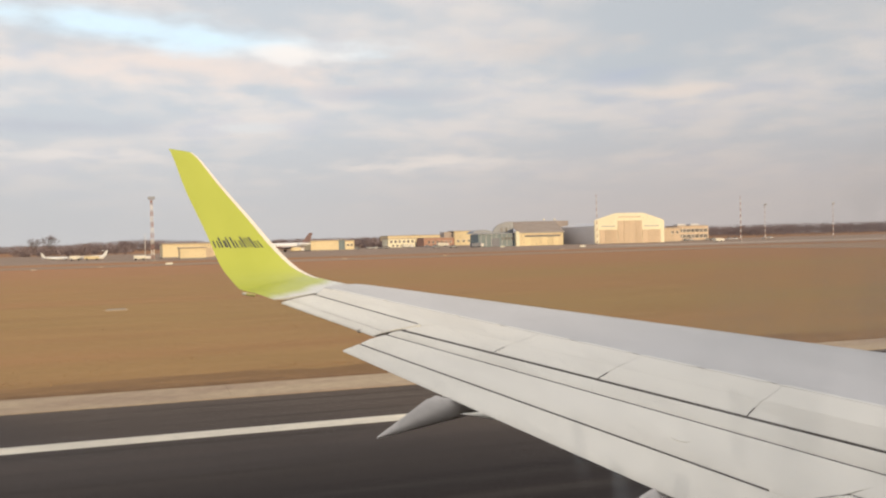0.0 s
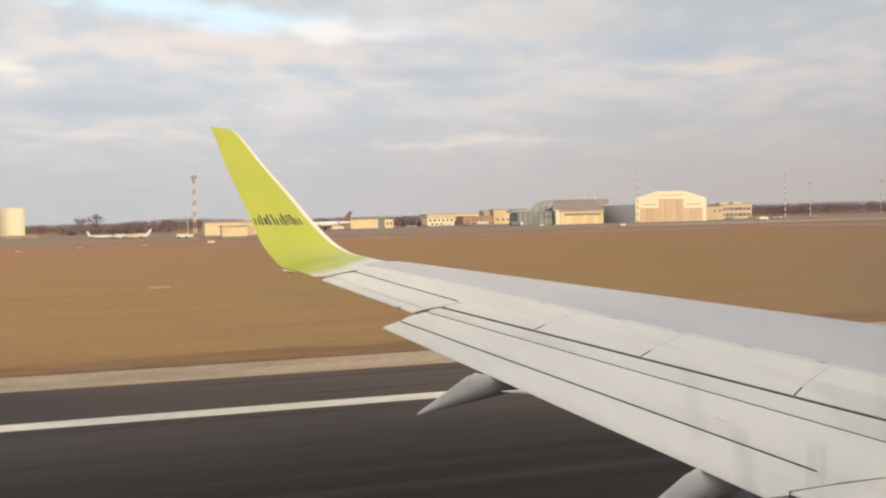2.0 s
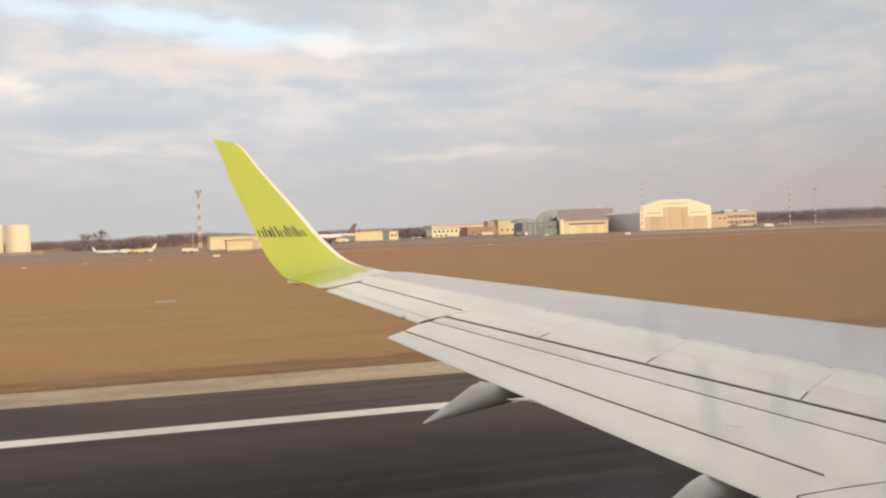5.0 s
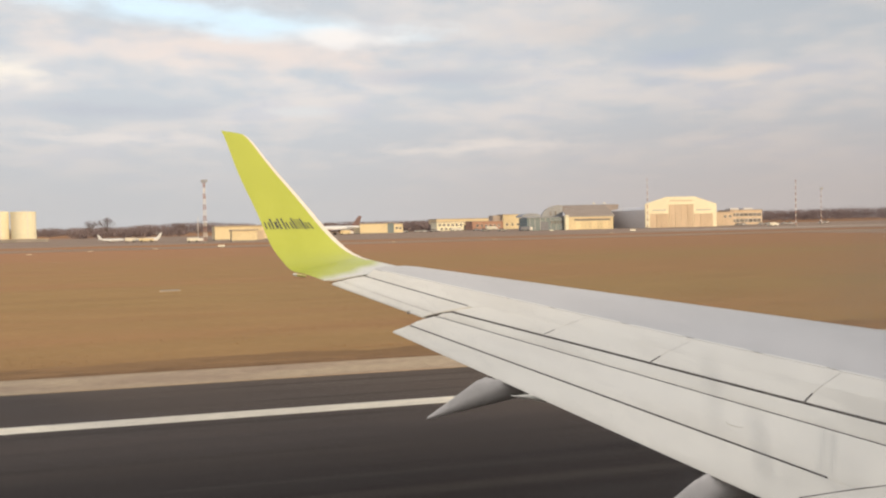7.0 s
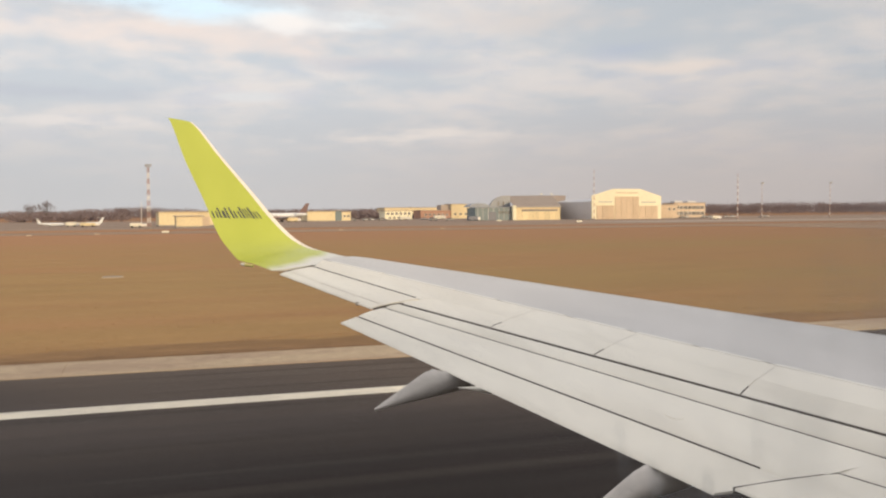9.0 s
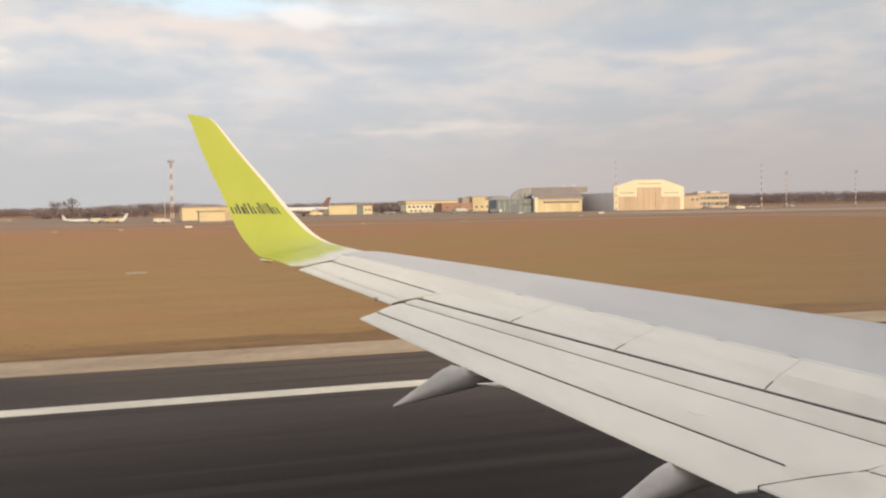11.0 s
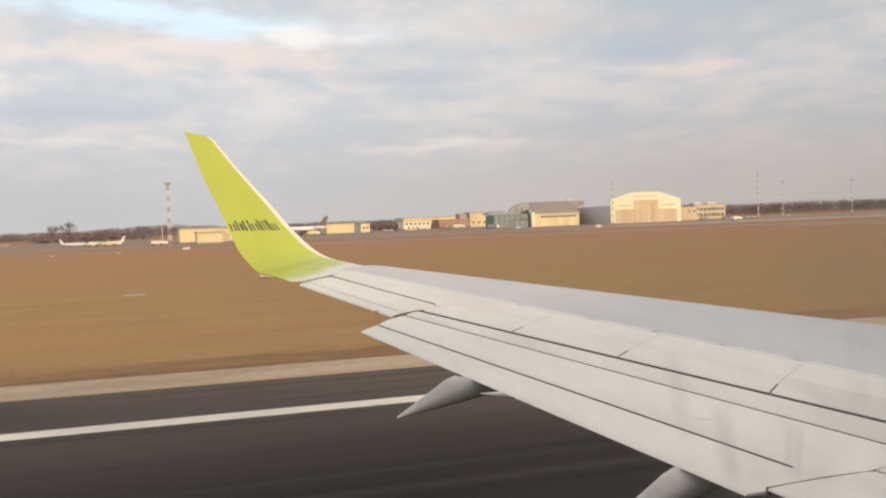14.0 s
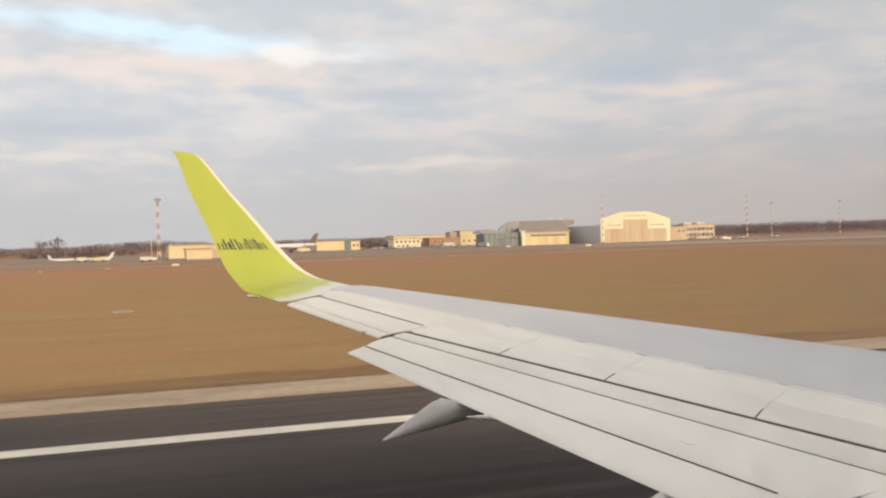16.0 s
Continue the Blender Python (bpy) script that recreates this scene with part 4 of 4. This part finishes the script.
blue = thing("blue_hangar", "older hangar with blue-green flank and cream front", "hangar")
part("flank_wall", box(178.9, 199.4, 427, 438, 0, 6.5), M["bluegreen"], blue)
part("flank_roof", loft([[(178.4, 426.6, 6.5), (199.6, 426.6, 6.5), (199.6, 426.6, 6.75), (178.4, 426.6, 6.75)], [(180.0, 440, 6.9), (199.6, 440, 6.9), (199.6, 440, 7.15), (180.0, 440, 7.15)]]), M["bluegrey"], blue, "grey-blue sloping sheet roof of the flank")
part("flank_vault", prism([(181.0, 6.9)] + [(186.9 - 5.9 * math.cos(a), 6.9 + 2.1 * math.sin(a)) for a in (0.4, 0.8, 1.2, 1.6, 2.0, 2.4, 2.8)] + [(192.8, 6.9)], 440.1, 448), M["bluegrey"], blue, "low vaulted roof over the flank")
for k in range(7):
    part("flank_rib", box(180.2 + 2.9 * k, 180.4 + 2.9 * k, 426.86, 427, 0.3, 6.4), M["greysheet"], blue)
part("flank_door", box(186.2, 190.6, 426.82, 426.97, 0.05, 4.4, 0.03), M["navy"], blue, "dark sliding door")
for k in range(4):
    part("flank_window", box(191.8 + 1.8 * k, 193.1 + 1.8 * k, 426.84, 426.97, 3.4, 4.8, 0.03), M["glass"], blue)
part("front_wall", box(199.6, 226.4, 425, 426, 0, 6.9), M["cream"], blue)
part("front_corner", box(199.0, 200.9, 424.6, 426.4, 0, 7.6), M["white"], blue)
leaf_doors(blue, 204.6, 223.4, 425, 4.5, 6, "cream", "cream")
# dark strip coloured for the shade in the slot above the leaves
part("door_slot", box(204.2, 224.6, 424.86, 424.99, 4.55, 5.35), M["glass"], blue, "dark strip painted as the shaded slot over the doors")
part("door_track", box(204.0, 224.8, 424.55, 425, 5.4, 5.65), M["roof"], blue)
arch = [(193.4, 0)] + [(193.4 + 10.2 - 10.2 * math.cos(a), 6.5 + 6.3 * math.sin(a)) for a in (0.15, 0.35, 0.55, 0.75, 0.95, 1.15, 1.35, 1.5)] + [(205.6, 12.8), (205.6, 0)]
part("arched_gable", prism(arch, 442, 443), M["bluegrey"], blue, "grey-blue arched gable end")
part("arched_roof", loft([[(x + 8.0 * f, 443 + 17 * f, z + (0.2 if z else 0)) for x, z in arch] for f in (0.0, 1.0)]), M["brown_roof"], blue, "brown-grey arched roof")
part("rear_roof", loft([[(226.0, 464.6, 5.0), (250.0, 464.6, 5.0), (250.0, 464.6, 5.3), (226.0, 464.6, 5.3)], [(236.0, 480, 13.6), (259.4, 480, 13.6), (259.4, 480, 13.9), (236.0, 480, 13.9)]]), M["brown_roof"], blue, "brown-grey roof slope")
for a in (198.0, 200.9):
    part("gable_window", box(a, a + 1.1, 441.85, 442, 7.6, 9.9, 0.04), M["glass"], blue)
part("roof_slope", loft([[(199.8, 424.7, 6.95), (227.0, 424.7, 6.95), (242.2, 464.2, 13.6), (213.6, 464.2, 13.4)], [(199.8, 424.7, 6.65), (227.0, 424.7, 6.65), (242.2, 464.2, 13.3), (213.6, 464.2, 13.1)]]), M["brown_roof"], blue, "brown-grey roof slope")
part("end_wall", loft([[(226.2, 426, 0), (226.6, 426, 0), (226.6, 426, 6.6), (226.2, 426, 6.6)], [(241.2, 463.9, 0), (241.6, 463.9, 0), (241.6, 463.9, 13.0), (241.2, 463.9, 13.0)]]), M["roof"], blue)
part("gutter", box(199.6, 227.2, 424.45, 424.7, 6.6, 6.85), M["steel"], blue)
for xx in (235.0, 241.6):
    lamp = thing("roof_lamp", "white floodlight on the hangar roof", "lamp", "hangar roof lamps")
    part("post", rod((xx, 463.9, 13.5), (xx, 463.9, 14.2), 0.07), M["steel"], lamp)
    part("head", box(xx - 0.7, xx + 0.7, 463.5, 464.1, 14.0, 14.7, 0.1), M["signwhite"], lamp)

# ---------------------------------------------------------------- masts


def mast(x, y, h, label, r=0.28, bands=9, head=True, lattice=False, red="red"):
    m = thing("floodlight_mast", label, "mast", "airfield masts")
    for k in range(bands):
        z0, z1 = h * k / bands, h * (k + 1) / bands
        ra, rb = r * (1 - 0.45 * k / bands), r * (1 - 0.45 * (k + 1) / bands)
        bm = bmesh.new()
        if lattice:
            for a in range(4):
                u, v = (1, 1, -1, -1)[a], (1, -1, -1, 1)[a]
                u2, v2 = (1, 1, -1, -1)[(a + 1) % 4], (1, -1, -1, 1)[(a + 1) % 4]
                rod((x + u * ra, y + v * ra, z0), (x + u * rb, y + v * rb, z1), 0.09, n=5, bm=bm)
                rod((x + u * ra, y + v * ra, z0), (x + u2 * rb, y + v2 * rb, z1), 0.05, n=4, bm=bm)
        else:
            rod((x, y, z0), (x, y, z1), ra, rb, 8, bm=bm)
        part("mast_section", bm, M["mast_white" if k % 2 else red], m)
    if head:
        part("platform", box(x - 0.9, x + 0.9, y - 0.5, y + 0.5, h, h + 0.15), M["steel"], m)
        for k in range(4):
            part("floodlight", box(x - 0.95 + 0.5 * k, x - 0.55 + 0.5 * k, y - 0.7, y - 0.35, h + 0.2, h + 0.75 + 0.15 * (k % 2), 0.05), M["steel"], m)
    part("footing", box(x - 0.7, x + 0.7, y - 0.7, y + 0.7, 0, 0.5, 0.05), M["concrete"], m)
    return m


mast(13.5, 280, 18.0, "red and white lattice mast with floodlights", 0.42, 11, True, True)
mast(13.9, 340, 8.9, "thin white pole with pale bands", 0.14, 6, False, red="mast_white")
mast(242.0, 417, 26.0, "slim red and white banded mast at the hangar corner", 0.24, 15, False)
mast(284.0, 355, 21.5, "slim red and white banded mast", 0.24, 15, False)
mast(336.0, 400, 18.6, "slim banded mast with a small platform", 0.20, 13, True)
for xx, yy, hh in ((383, 400, 19), (440, 300, 19), (486, 330, 20), (542, 330, 17), (595, 360, 18), (619, 370, 19)):
    mast(xx, yy, hh, "slim red and white banded floodlight mast", 0.22, 13, True)
for xx, yy, hh in ((-249, 235, 15), (-222, 262, 16), (-144, 330, 18), (-97, 330, 17)):
    mast(xx, yy, hh, "red and white banded mast with lamps", 0.24, 11, True)

# ---------------------------------------------------------------- parked aircraft and vehicles


def parked_jet(name, label, x, y, length, r, tail_m, facing=1, z=None, high_tail=True, belly=None):
    """A small jet lying along x; facing +1: nose towards +x."""
    j = thing(name, label, "airplane")
    z = z or r * 1.7
    rings = []
    for f, k in ((0, .12), (.03, .45), (.09, .85), (.16, 1), (.6, 1), (.8, .75), (.93, .4), (1, .12)):
        px = x + facing * length * (0.5 - f)
        lift = r * 0.6 * max(f - 0.6, 0) / 0.4
        rings.append([(px, y + r * k * math.cos(a), z + lift + r * k * math.sin(a)) for a in (6.2832 * i / 14 for i in range(14))])
    smooth(part("fuselage", loft(rings), M["body"], j))
    tail_x = x - facing * length * 0.42
    part("fin", prism([(tail_x + facing * 1.6 * r, z + r * .8), (tail_x - facing * .9 * r, z + r * 1.0), (tail_x - facing * 2.0 * r, z + r * 3.9), (tail_x - facing * .9 * r, z + r * 3.9)], y - .12, y + .12), M[tail_m], j)
    part("tailplane", box(tail_x - 1.1 * r - r * .8, tail_x - 1.1 * r + r * .8, y - 2.6 * r, y + 2.6 * r, z + r * (3.75 if high_tail else 0.45), z + r * (3.95 if high_tail else 0.6), 0.03), M["body"], j)
    if belly:
        part("stripe", box(x - length * 0.33, x + length * 0.33, y - r * 1.02, y - r * 0.5, z - r * 0.62, z - r * 0.05, 0.05), M[belly], j, "dark livery stripe")
    wx = x - facing * length * 0.05
    for s in (-1, 1):
        part("wing", loft([[(wx + 1.1 * r, y + s * r * .6, z - r * .6), (wx - 1.3 * r, y + s * r * .6, z - r * .6), (wx - 1.3 * r, y + s * r * .6, z - r * .4), (wx + 1.1 * r, y + s * r * .6, z - r * .4)],
                           [(wx - facing * 2.6 * r + .5 * r, y + s * length * .45, z - r * .1), (wx - facing * 2.6 * r - .4 * r, y + s * length * .45, z - r * .1), (wx - facing * 2.6 * r - .4 * r, y + s * length * .45, z), (wx - facing * 2.6 * r + .5 * r, y + s * length * .45, z)]]), M["body"], j)
        smooth(part("engine", rod((tail_x + facing * 2.4 * r, y + s * 1.5 * r, z + .5 * r), (tail_x + facing * .2 * r, y + s * 1.5 * r, z + .5 * r), .5 * r, .42 * r, 14), M["body"], j))
        part("wheel", rod((wx, y + s * r - .1, .3 * r), (wx, y + s * r + .1, .3 * r), .3 * r, n=14), M["tyre"], j)
        part("leg", rod((wx, y + s * r, .3 * r), (wx, y + s * r, z - .4 * r), .06 * r + .03), M["steel"], j)
    part("wheel", rod((x + facing * length * .4, y - .1, .24 * r), (x + facing * length * .4, y + .1, .24 * r), .24 * r, n=14), M["tyre"], j)
    part("leg", rod((x + facing * length * .4, y, .24 * r), (x + facing * length * .4, y, z - .7 * r), .05 * r + .03), M["steel"], j)
    for k in range(9):
        wxk = x + facing * length * (0.30 - 0.062 * k)
        part("window", box(wxk - .1 * r, wxk + .1 * r, y - r * 1.01, y - r * .9, z + .18 * r, z + .42 * r), M["glass"], j)
    return j


parked_jet("business_jet", "small white business jet parked on the apron", -16.2, 350, 9.0, 0.52, "body")
parked_jet("business_jet", "small white jet parked among service trucks", -2.2, 346, 6.0, 0.58, "body", -1)
parked_jet("parked_airliner", "white airliner with dark red tail and stripe on the apron", 86.0, 466, 30, 1.7, "livery_red", -1, high_tail=False, belly="livery_red")
parked_jet("parked_airliner", "white turboprop airliner with a pale tail", 537, 470, 24, 1.4, "body", -1)


def vehicle(name, label, x, y, l, h, m, cab=0.5, tall=False):
    v = thing(name, label, "truck" if tall else "car", "vehicles on the apron")
    w = 1.8 if not tall else 2.3
    body = box(x - l / 2, x + l / 2, y - w / 2, y + w / 2, 0.35, h * (0.95 if tall else 0.58), 0.12)
    part("body", body, M[m], v)
    c = box(x - l * 0.25, x + l * 0.22, y - w / 2 + .12, y + w / 2 - .12, h * 0.58, h, 0.16) if not tall else box(x + l / 2, x + l / 2 + 1.5, y - w / 2, y + w / 2, 0.4, h * .8, 0.15)
    part("cabin", c, M["glass" if not tall else "mast_white"], v)
    for s in (-1, 1):
        for f in (-.32, .32):
            smooth(part("wheel", rod((x + f * l, y + s * w / 2 - .1, .33), (x + f * l, y + s * w / 2 + .1, .33), .33, n=14), M["tyre"], v))


random.seed(5)
for xx, yy in ((142, 500), (147, 504), (151, 500), (156, 512), (180, 508), (186, 512), (306, 452), (312, 452), (318, 456), (324, 455), (332, 462), (170, 440), (163, 446)):
    vehicle("car", "parked car on the apron, weathered paint", xx, yy, 4.3, 1.5, "carpaint")
for xx, yy in ((128, 500), (132, 494), (136, 506), (345, 462), (352, 466), (358, 458), (372, 470), (388, 462), (402, 474), (296, 446)):
    vehicle("car", "parked car on the apron, weathered paint", xx, yy, 4.3, 1.5, "carpaint")
vehicle("service_truck", "dark tractor truck beside the apron hangar", 176, 424, 5.2, 2.4, "navy", tall=True)
vehicle("service_truck", "white fuel truck parked before the workshop", 204, 548, 6.2, 2.6, "signwhite", tall=True)
vehicle("service_truck", "cream box truck beside the cream sheds", 92, 462, 5.4, 2.3, "cream", tall=True)
vehicle("service_truck", "white airport service truck with box body", -9.5, 345, 3.6, 1.7, "signwhite", tall=True)
vehicle("service_truck", "cream airport service truck beside the jet", -4.0, 341, 5.0, 1.5, "cream", tall=True)
vehicle("service_truck", "white tank truck beside the apron mast", 10.5, 300, 3.6, 1.6, "signwhite", tall=True)
vehicle("service_truck", "white van parked before the offices", 166, 505, 4.6, 2.2, "signwhite", tall=True)
vehicle("service_truck", "white van beside the banded mast", 276, 362, 3.6, 1.9, "signwhite", tall=True)


def marker(x, y, w, h, m="signwhite", label="low white marker board on the ground"):
    s = thing("marker_board", label, "sign", "airfield markers")
    part("panel", box(x - w / 2, x + w / 2, y - 0.12, y + 0.12, 0.12, 0.12 + h, 0.02), M[m], s)
    for f in (-.35, .35):
        part("foot", box(x + f * w - .06, x + f * w + .06, y - .2, y + .2, 0, .14), M["concrete"], s)


for xx, yy, w, h, m in ((13.3, 206, 1.5, 0.4, "signwhite"), (-21.8, 175, 1.0, 0.12, "beige"), (-12.7, 190, 1.0, 0.12, "beige"), (-0.6, 197, 1.0, 0.12, "beige"), (171.1, 380, 2.2, 0.5, "signwhite"), (172.9, 309, 2.4, 0.6, "signwhite"), (79.1, 210, 1.2, 0.12, "beige"), (53.0, 208, 1.0, 0.12, "beige"), (138, 260, 1.4, 0.14, "beige"), (205, 300, 1.4, 0.14, "beige")):
    marker(xx, yy, w, h, m)


def edge_light(x):
    """A runway edge light: foot plate, short neck and lens."""
    e = thing("runway_edge_light", "small pale runway edge light on the concrete strip", "light", "runway edge lights", at=ASKEW)
    part("plate", rod((x, 24.9, 0.02), (x, 24.9, 0.06), 0.22, 0.18, 14), M["steel"], e)
    part("neck", rod((x, 24.9, 0.06), (x, 24.9, 0.24), 0.05, 0.05, 10), M["signyellow"], e)
    smooth(part("lens", rod((x, 24.9, 0.24), (x, 24.9, 0.38), 0.10, 0.06, 12), M["lamp_glass"], e))


for k in range(14):
    edge_light(-331 + 60 * k)
slab = thing("drain_cover", "pale concrete drain cover flush in the grass", "drain cover")
part("cover", box(0.1, 1.2, 60.5, 61.3, 0.0, 0.08, 0.02), M["concrete"], slab)
part("rim", box(0.0, 1.3, 60.4, 61.4, 0.0, 0.05, 0.01), M["shoulder"], slab)

# ---------------------------------------------------------------- trees


def bare_tree(x, y, h, label, spread=0.42, seed=1):
    """A leafless tree: tapered trunk, forking limbs and a haze of twigs."""
    rng = np.random.default_rng(seed)
    t = thing("bare_tree", label, "tree", "bare trees", at=pose(x, y, 0))
    bm = bmesh.new()
    ends = []
    rod((0, 0, 0), (0, 0, h * 0.30), h * 0.028, h * 0.022, 8, bm)

    def grow(p, d, l, r, level):
        q = p + d * l
        rod(p, q, r, r * 0.65, 5, bm)
        if level == 0:
            ends.append((q, d))
            return
        ends.append((q, d))
        for _ in range(3):
            nd = (d + Vector(rng.normal(size=3)) * 0.42 + Vector((0, 0, 0.12))).normalized()
            grow(q, nd, l * (0.62 + 0.2 * rng.random()), r * 0.6, level - 1)

    for k in range(6):
        a = 6.283 * (k + rng.random() * 0.6) / 6
        d = Vector((math.cos(a) * spread, math.sin(a) * spread, 1)).normalized()
        grow(Vector((0, 0, h * (0.18 + 0.12 * rng.random()))), d, h * 0.28, h * 0.013, 3)
    part("trunk", bm, M["bark"], t)
    vs, fs = [], []
    for q, d in ends:
        for _ in range(9):
            nd = (Vector(d) + Vector(rng.normal(size=3)) * 0.6).normalized()
            l, w = h * (0.05 + 0.06 * rng.random()), h * 0.0022
            side = nd.cross(Vector(rng.normal(size=3))).normalized() * w
            i = len(vs)
            vs += [q - side, q + side, q + nd * l]
            fs.append((i, i + 1, i + 2))
    me = bpy.data.meshes.new("crown")
    me.from_pydata(vs, [], fs)
    me.materials.append(M["twig"])
    crown = new("crown", me)
    crown.parent = t
    return t


bare_tree(-45.4, 690, 11.5, "bare tree above the far woods", seed=3)
bare_tree(-34.6, 690, 13.6, "tall bare tree above the far woods", seed=4)
for k, (xx, yy, hh) in enumerate(((-140, 420, 19), (-86, 430, 15), (-256, 330, 15), (-247, 335, 13), (-238, 330, 14), (-231, 338, 15), (-224, 330, 14), (-262, 325, 17))):
    bare_tree(xx, yy, hh, "large bare tree at the apron edge", 0.5, 10 + k)


def woods(name, label, spots, seed):
    """Far leafless woods as one mesh of small twig clumps with an uneven outline. spots: x, y, height, width of each tree."""
    rng = np.random.default_rng(seed)
    vs, fs = [], []
    for x, y, h, w in spots:
        for _ in range(150):
            u = rng.normal(size=3)
            u /= np.linalg.norm(u)
            rr = rng.random() ** 0.45
            cx, cy, cz = x + u[0] * rr * w, y + u[1] * rr * w * 0.6, h * 0.52 + u[2] * rr * h * 0.48
            s = 0.25 + 0.36 * rng.random()
            e1, e2 = rng.normal(size=3) * s, rng.normal(size=3) * s
            i = len(vs)
            vs += [(cx, cy, max(cz, 0)), (cx + e1[0], cy + e1[1], max(cz + e1[2], 0)), (cx + e2[0], cy + e2[1], max(cz + e2[2], 0))]
            fs.append((i, i + 1, i + 2))
    me = bpy.data.meshes.new(name)
    me.from_pydata(vs, [], fs)
    me.materials.append(M["twig"])
    return tagged(new(name, me), label, "woods", kind="stuff")


spots = []
rng = np.random.default_rng(11)
for _ in range(2600):
    x = -420 + 1700 * rng.random()
    y = 790 + 120 * rng.random()
    base = np.interp(x, [-420, -90, -30, -10, 40, 90, 180, 220, 400, 600, 750, 1000, 1300], [15, 9, 8, 10.5, 11.5, 9, 8.5, 9.5, 11, 13.5, 14, 16, 16])
    spots.append((x, y, base * (0.88 + 0.14 * rng.random() + 0.10 * math.sin(x * 0.045) * math.sin(x * 0.011)), 6 + 5 * rng.random()))
woods("far_woods", "far belt of bare brown winter woods", spots, 21)
spots = []
for _ in range(260):
    x = rng.choice([rng.uniform(140, 178), rng.uniform(140, 200), rng.uniform(300, 420), rng.uniform(-50, 15)])
    spots.append((x, 560 + 90 * rng.random(), 3.0 + 3.5 * rng.random(), 2.5 + 2.0 * rng.random()))
woods("scrub", "low bare scrub behind the apron", spots, 22)

# ---------------------------------------------------------------- further along the airfield
sheet("pavement", 185, 1800, 296, 334, -0.2, 0.036, M["pale_concrete"], "pale concrete taxiway before the hangars", "taxiway")
EXIT = [(26.1, 112, 236), (30, 122, 222), (36, 131, 211), (44, 139, 203), (54, 145, 197), (68, 149, 192), (90, 150, 188), (140, 150, 187), (212, 150, 187)]
bm = loft([[(a, y, -0.2), (c, y, -0.2), (c, y, 0.028), (a, y, 0.028)] for y, a, c in EXIT])
exit_way = tagged(part("pavement", bm, M["taxi"]), "concrete exit taxiway with a curved flared mouth", "taxiway", kind="structure")
exit_way.matrix_basis = ASKEW
for k in range(6):
    part("painted_strip", box(160 + k, 178 - k, 38 + 6 * k, 38.5 + 6 * k, 0.028, 0.036), M["yellow_paint"], exit_way, "worn yellow hatching bar")
for side in (-1, 1):
    arc = [(168.5 + side * (4.0 + 44.0 * (1 - math.sin(f * 1.5708))), 27.5 + 62.0 * (1 - math.cos(f * 1.5708))) for f in (i / 14 for i in range(15))]
    part("painted_curve", loft([[(px, py, 0.028), (px + 0.5, py, 0.028), (px + 0.5, py, 0.036), (px, py, 0.036)] for px, py in arc]), M["yellow_paint"], exit_way, "yellow lead-off line")


def cabinet(x, y):
    c = thing("concrete_box", "pale concrete service box standing in the grass", "utility box", "service boxes")
    part("body", box(x - 0.5, x + 0.5, y - 0.4, y + 0.4, 0, 1.05, 0.05), M["concrete"], c)
    part("lid", box(x - 0.58, x + 0.58, y - 0.48, y + 0.48, 1.05, 1.18, 0.03), M["signwhite"], c)


cabinet(66, 32)
cabinet(270, 30.5)
marker(136, 75, 4.2, 1.1, "signwhite", "long white guidance sign with a yellow panel")
marker(139.5, 75, 1.8, 0.9, "signyellow", "yellow guidance sign panel on short legs")
marker(197, 64, 2.4, 1.1, "signwhite", "white guidance sign on the taxiway corner")
marker(214, 27.6, 1.0, 0.8, "signyellow", "yellow marker board beside the runway")
building("brick_shed", "long low red brick shed", "building", -142, -110, 300, 312, 3.6, "brick", rows=[(6, -140, -112, 1.2, 2.4, 1.5)])
building("container_stack", "stack of dark blue containers beside scrub", "containers", -108, -88, 380, 392, 5.5, "navy")

terminal = building("terminal", "long glazed terminal with brown wall bands", "building", 705, 880, 500, 540, 12.0, "beige", rows=[(26, 707, 878, 2.0, 5.2, 5.0), (26, 707, 878, 7.0, 10.2, 5.0)])
part("canopy", box(720, 860, 486, 500, 7.0, 7.8, 0.1), M["mast_white"], terminal)
for k in range(8):
    part("column", rod((724 + 19 * k, 488, 0), (724 + 19 * k, 488, 7.0), 0.35, n=10), M["concrete"], terminal)
tower = thing("control_tower", "concrete control tower with a flared dark glass cab", "tower")
part("shaft", box(805, 815, 478, 488, 0, 20, 0.3), M["concrete"], tower)
smooth(part("gallery", rod((810, 483, 20), (810, 483, 22.5), 6.0, 7.4, 8), M["concrete"], tower))
smooth(part("cab", rod((810, 483, 22.5), (810, 483, 26.5), 6.0, 7.0, 8), M["glass"], tower))
part("cab_roof", rod((810, 483, 26.5), (810, 483, 27.4), 7.5, 7.2, 8), M["greysheet"], tower)
for xx, w in ((800, 12), (826, 24)):
    c = thing("white_trailer", "long white trailer parked before the terminal", "trailer", "trailers")
    part("body", box(xx - w / 2, xx + w / 2, 424, 427, 0.7, 3.8, 0.1), M["signwhite"], c)
    for f in (-.35, .35):
        part("wheel", rod((xx + f * w, 424.2, .45), (xx + f * w, 426.8, .45), .45, n=14), M["tyre"], c)
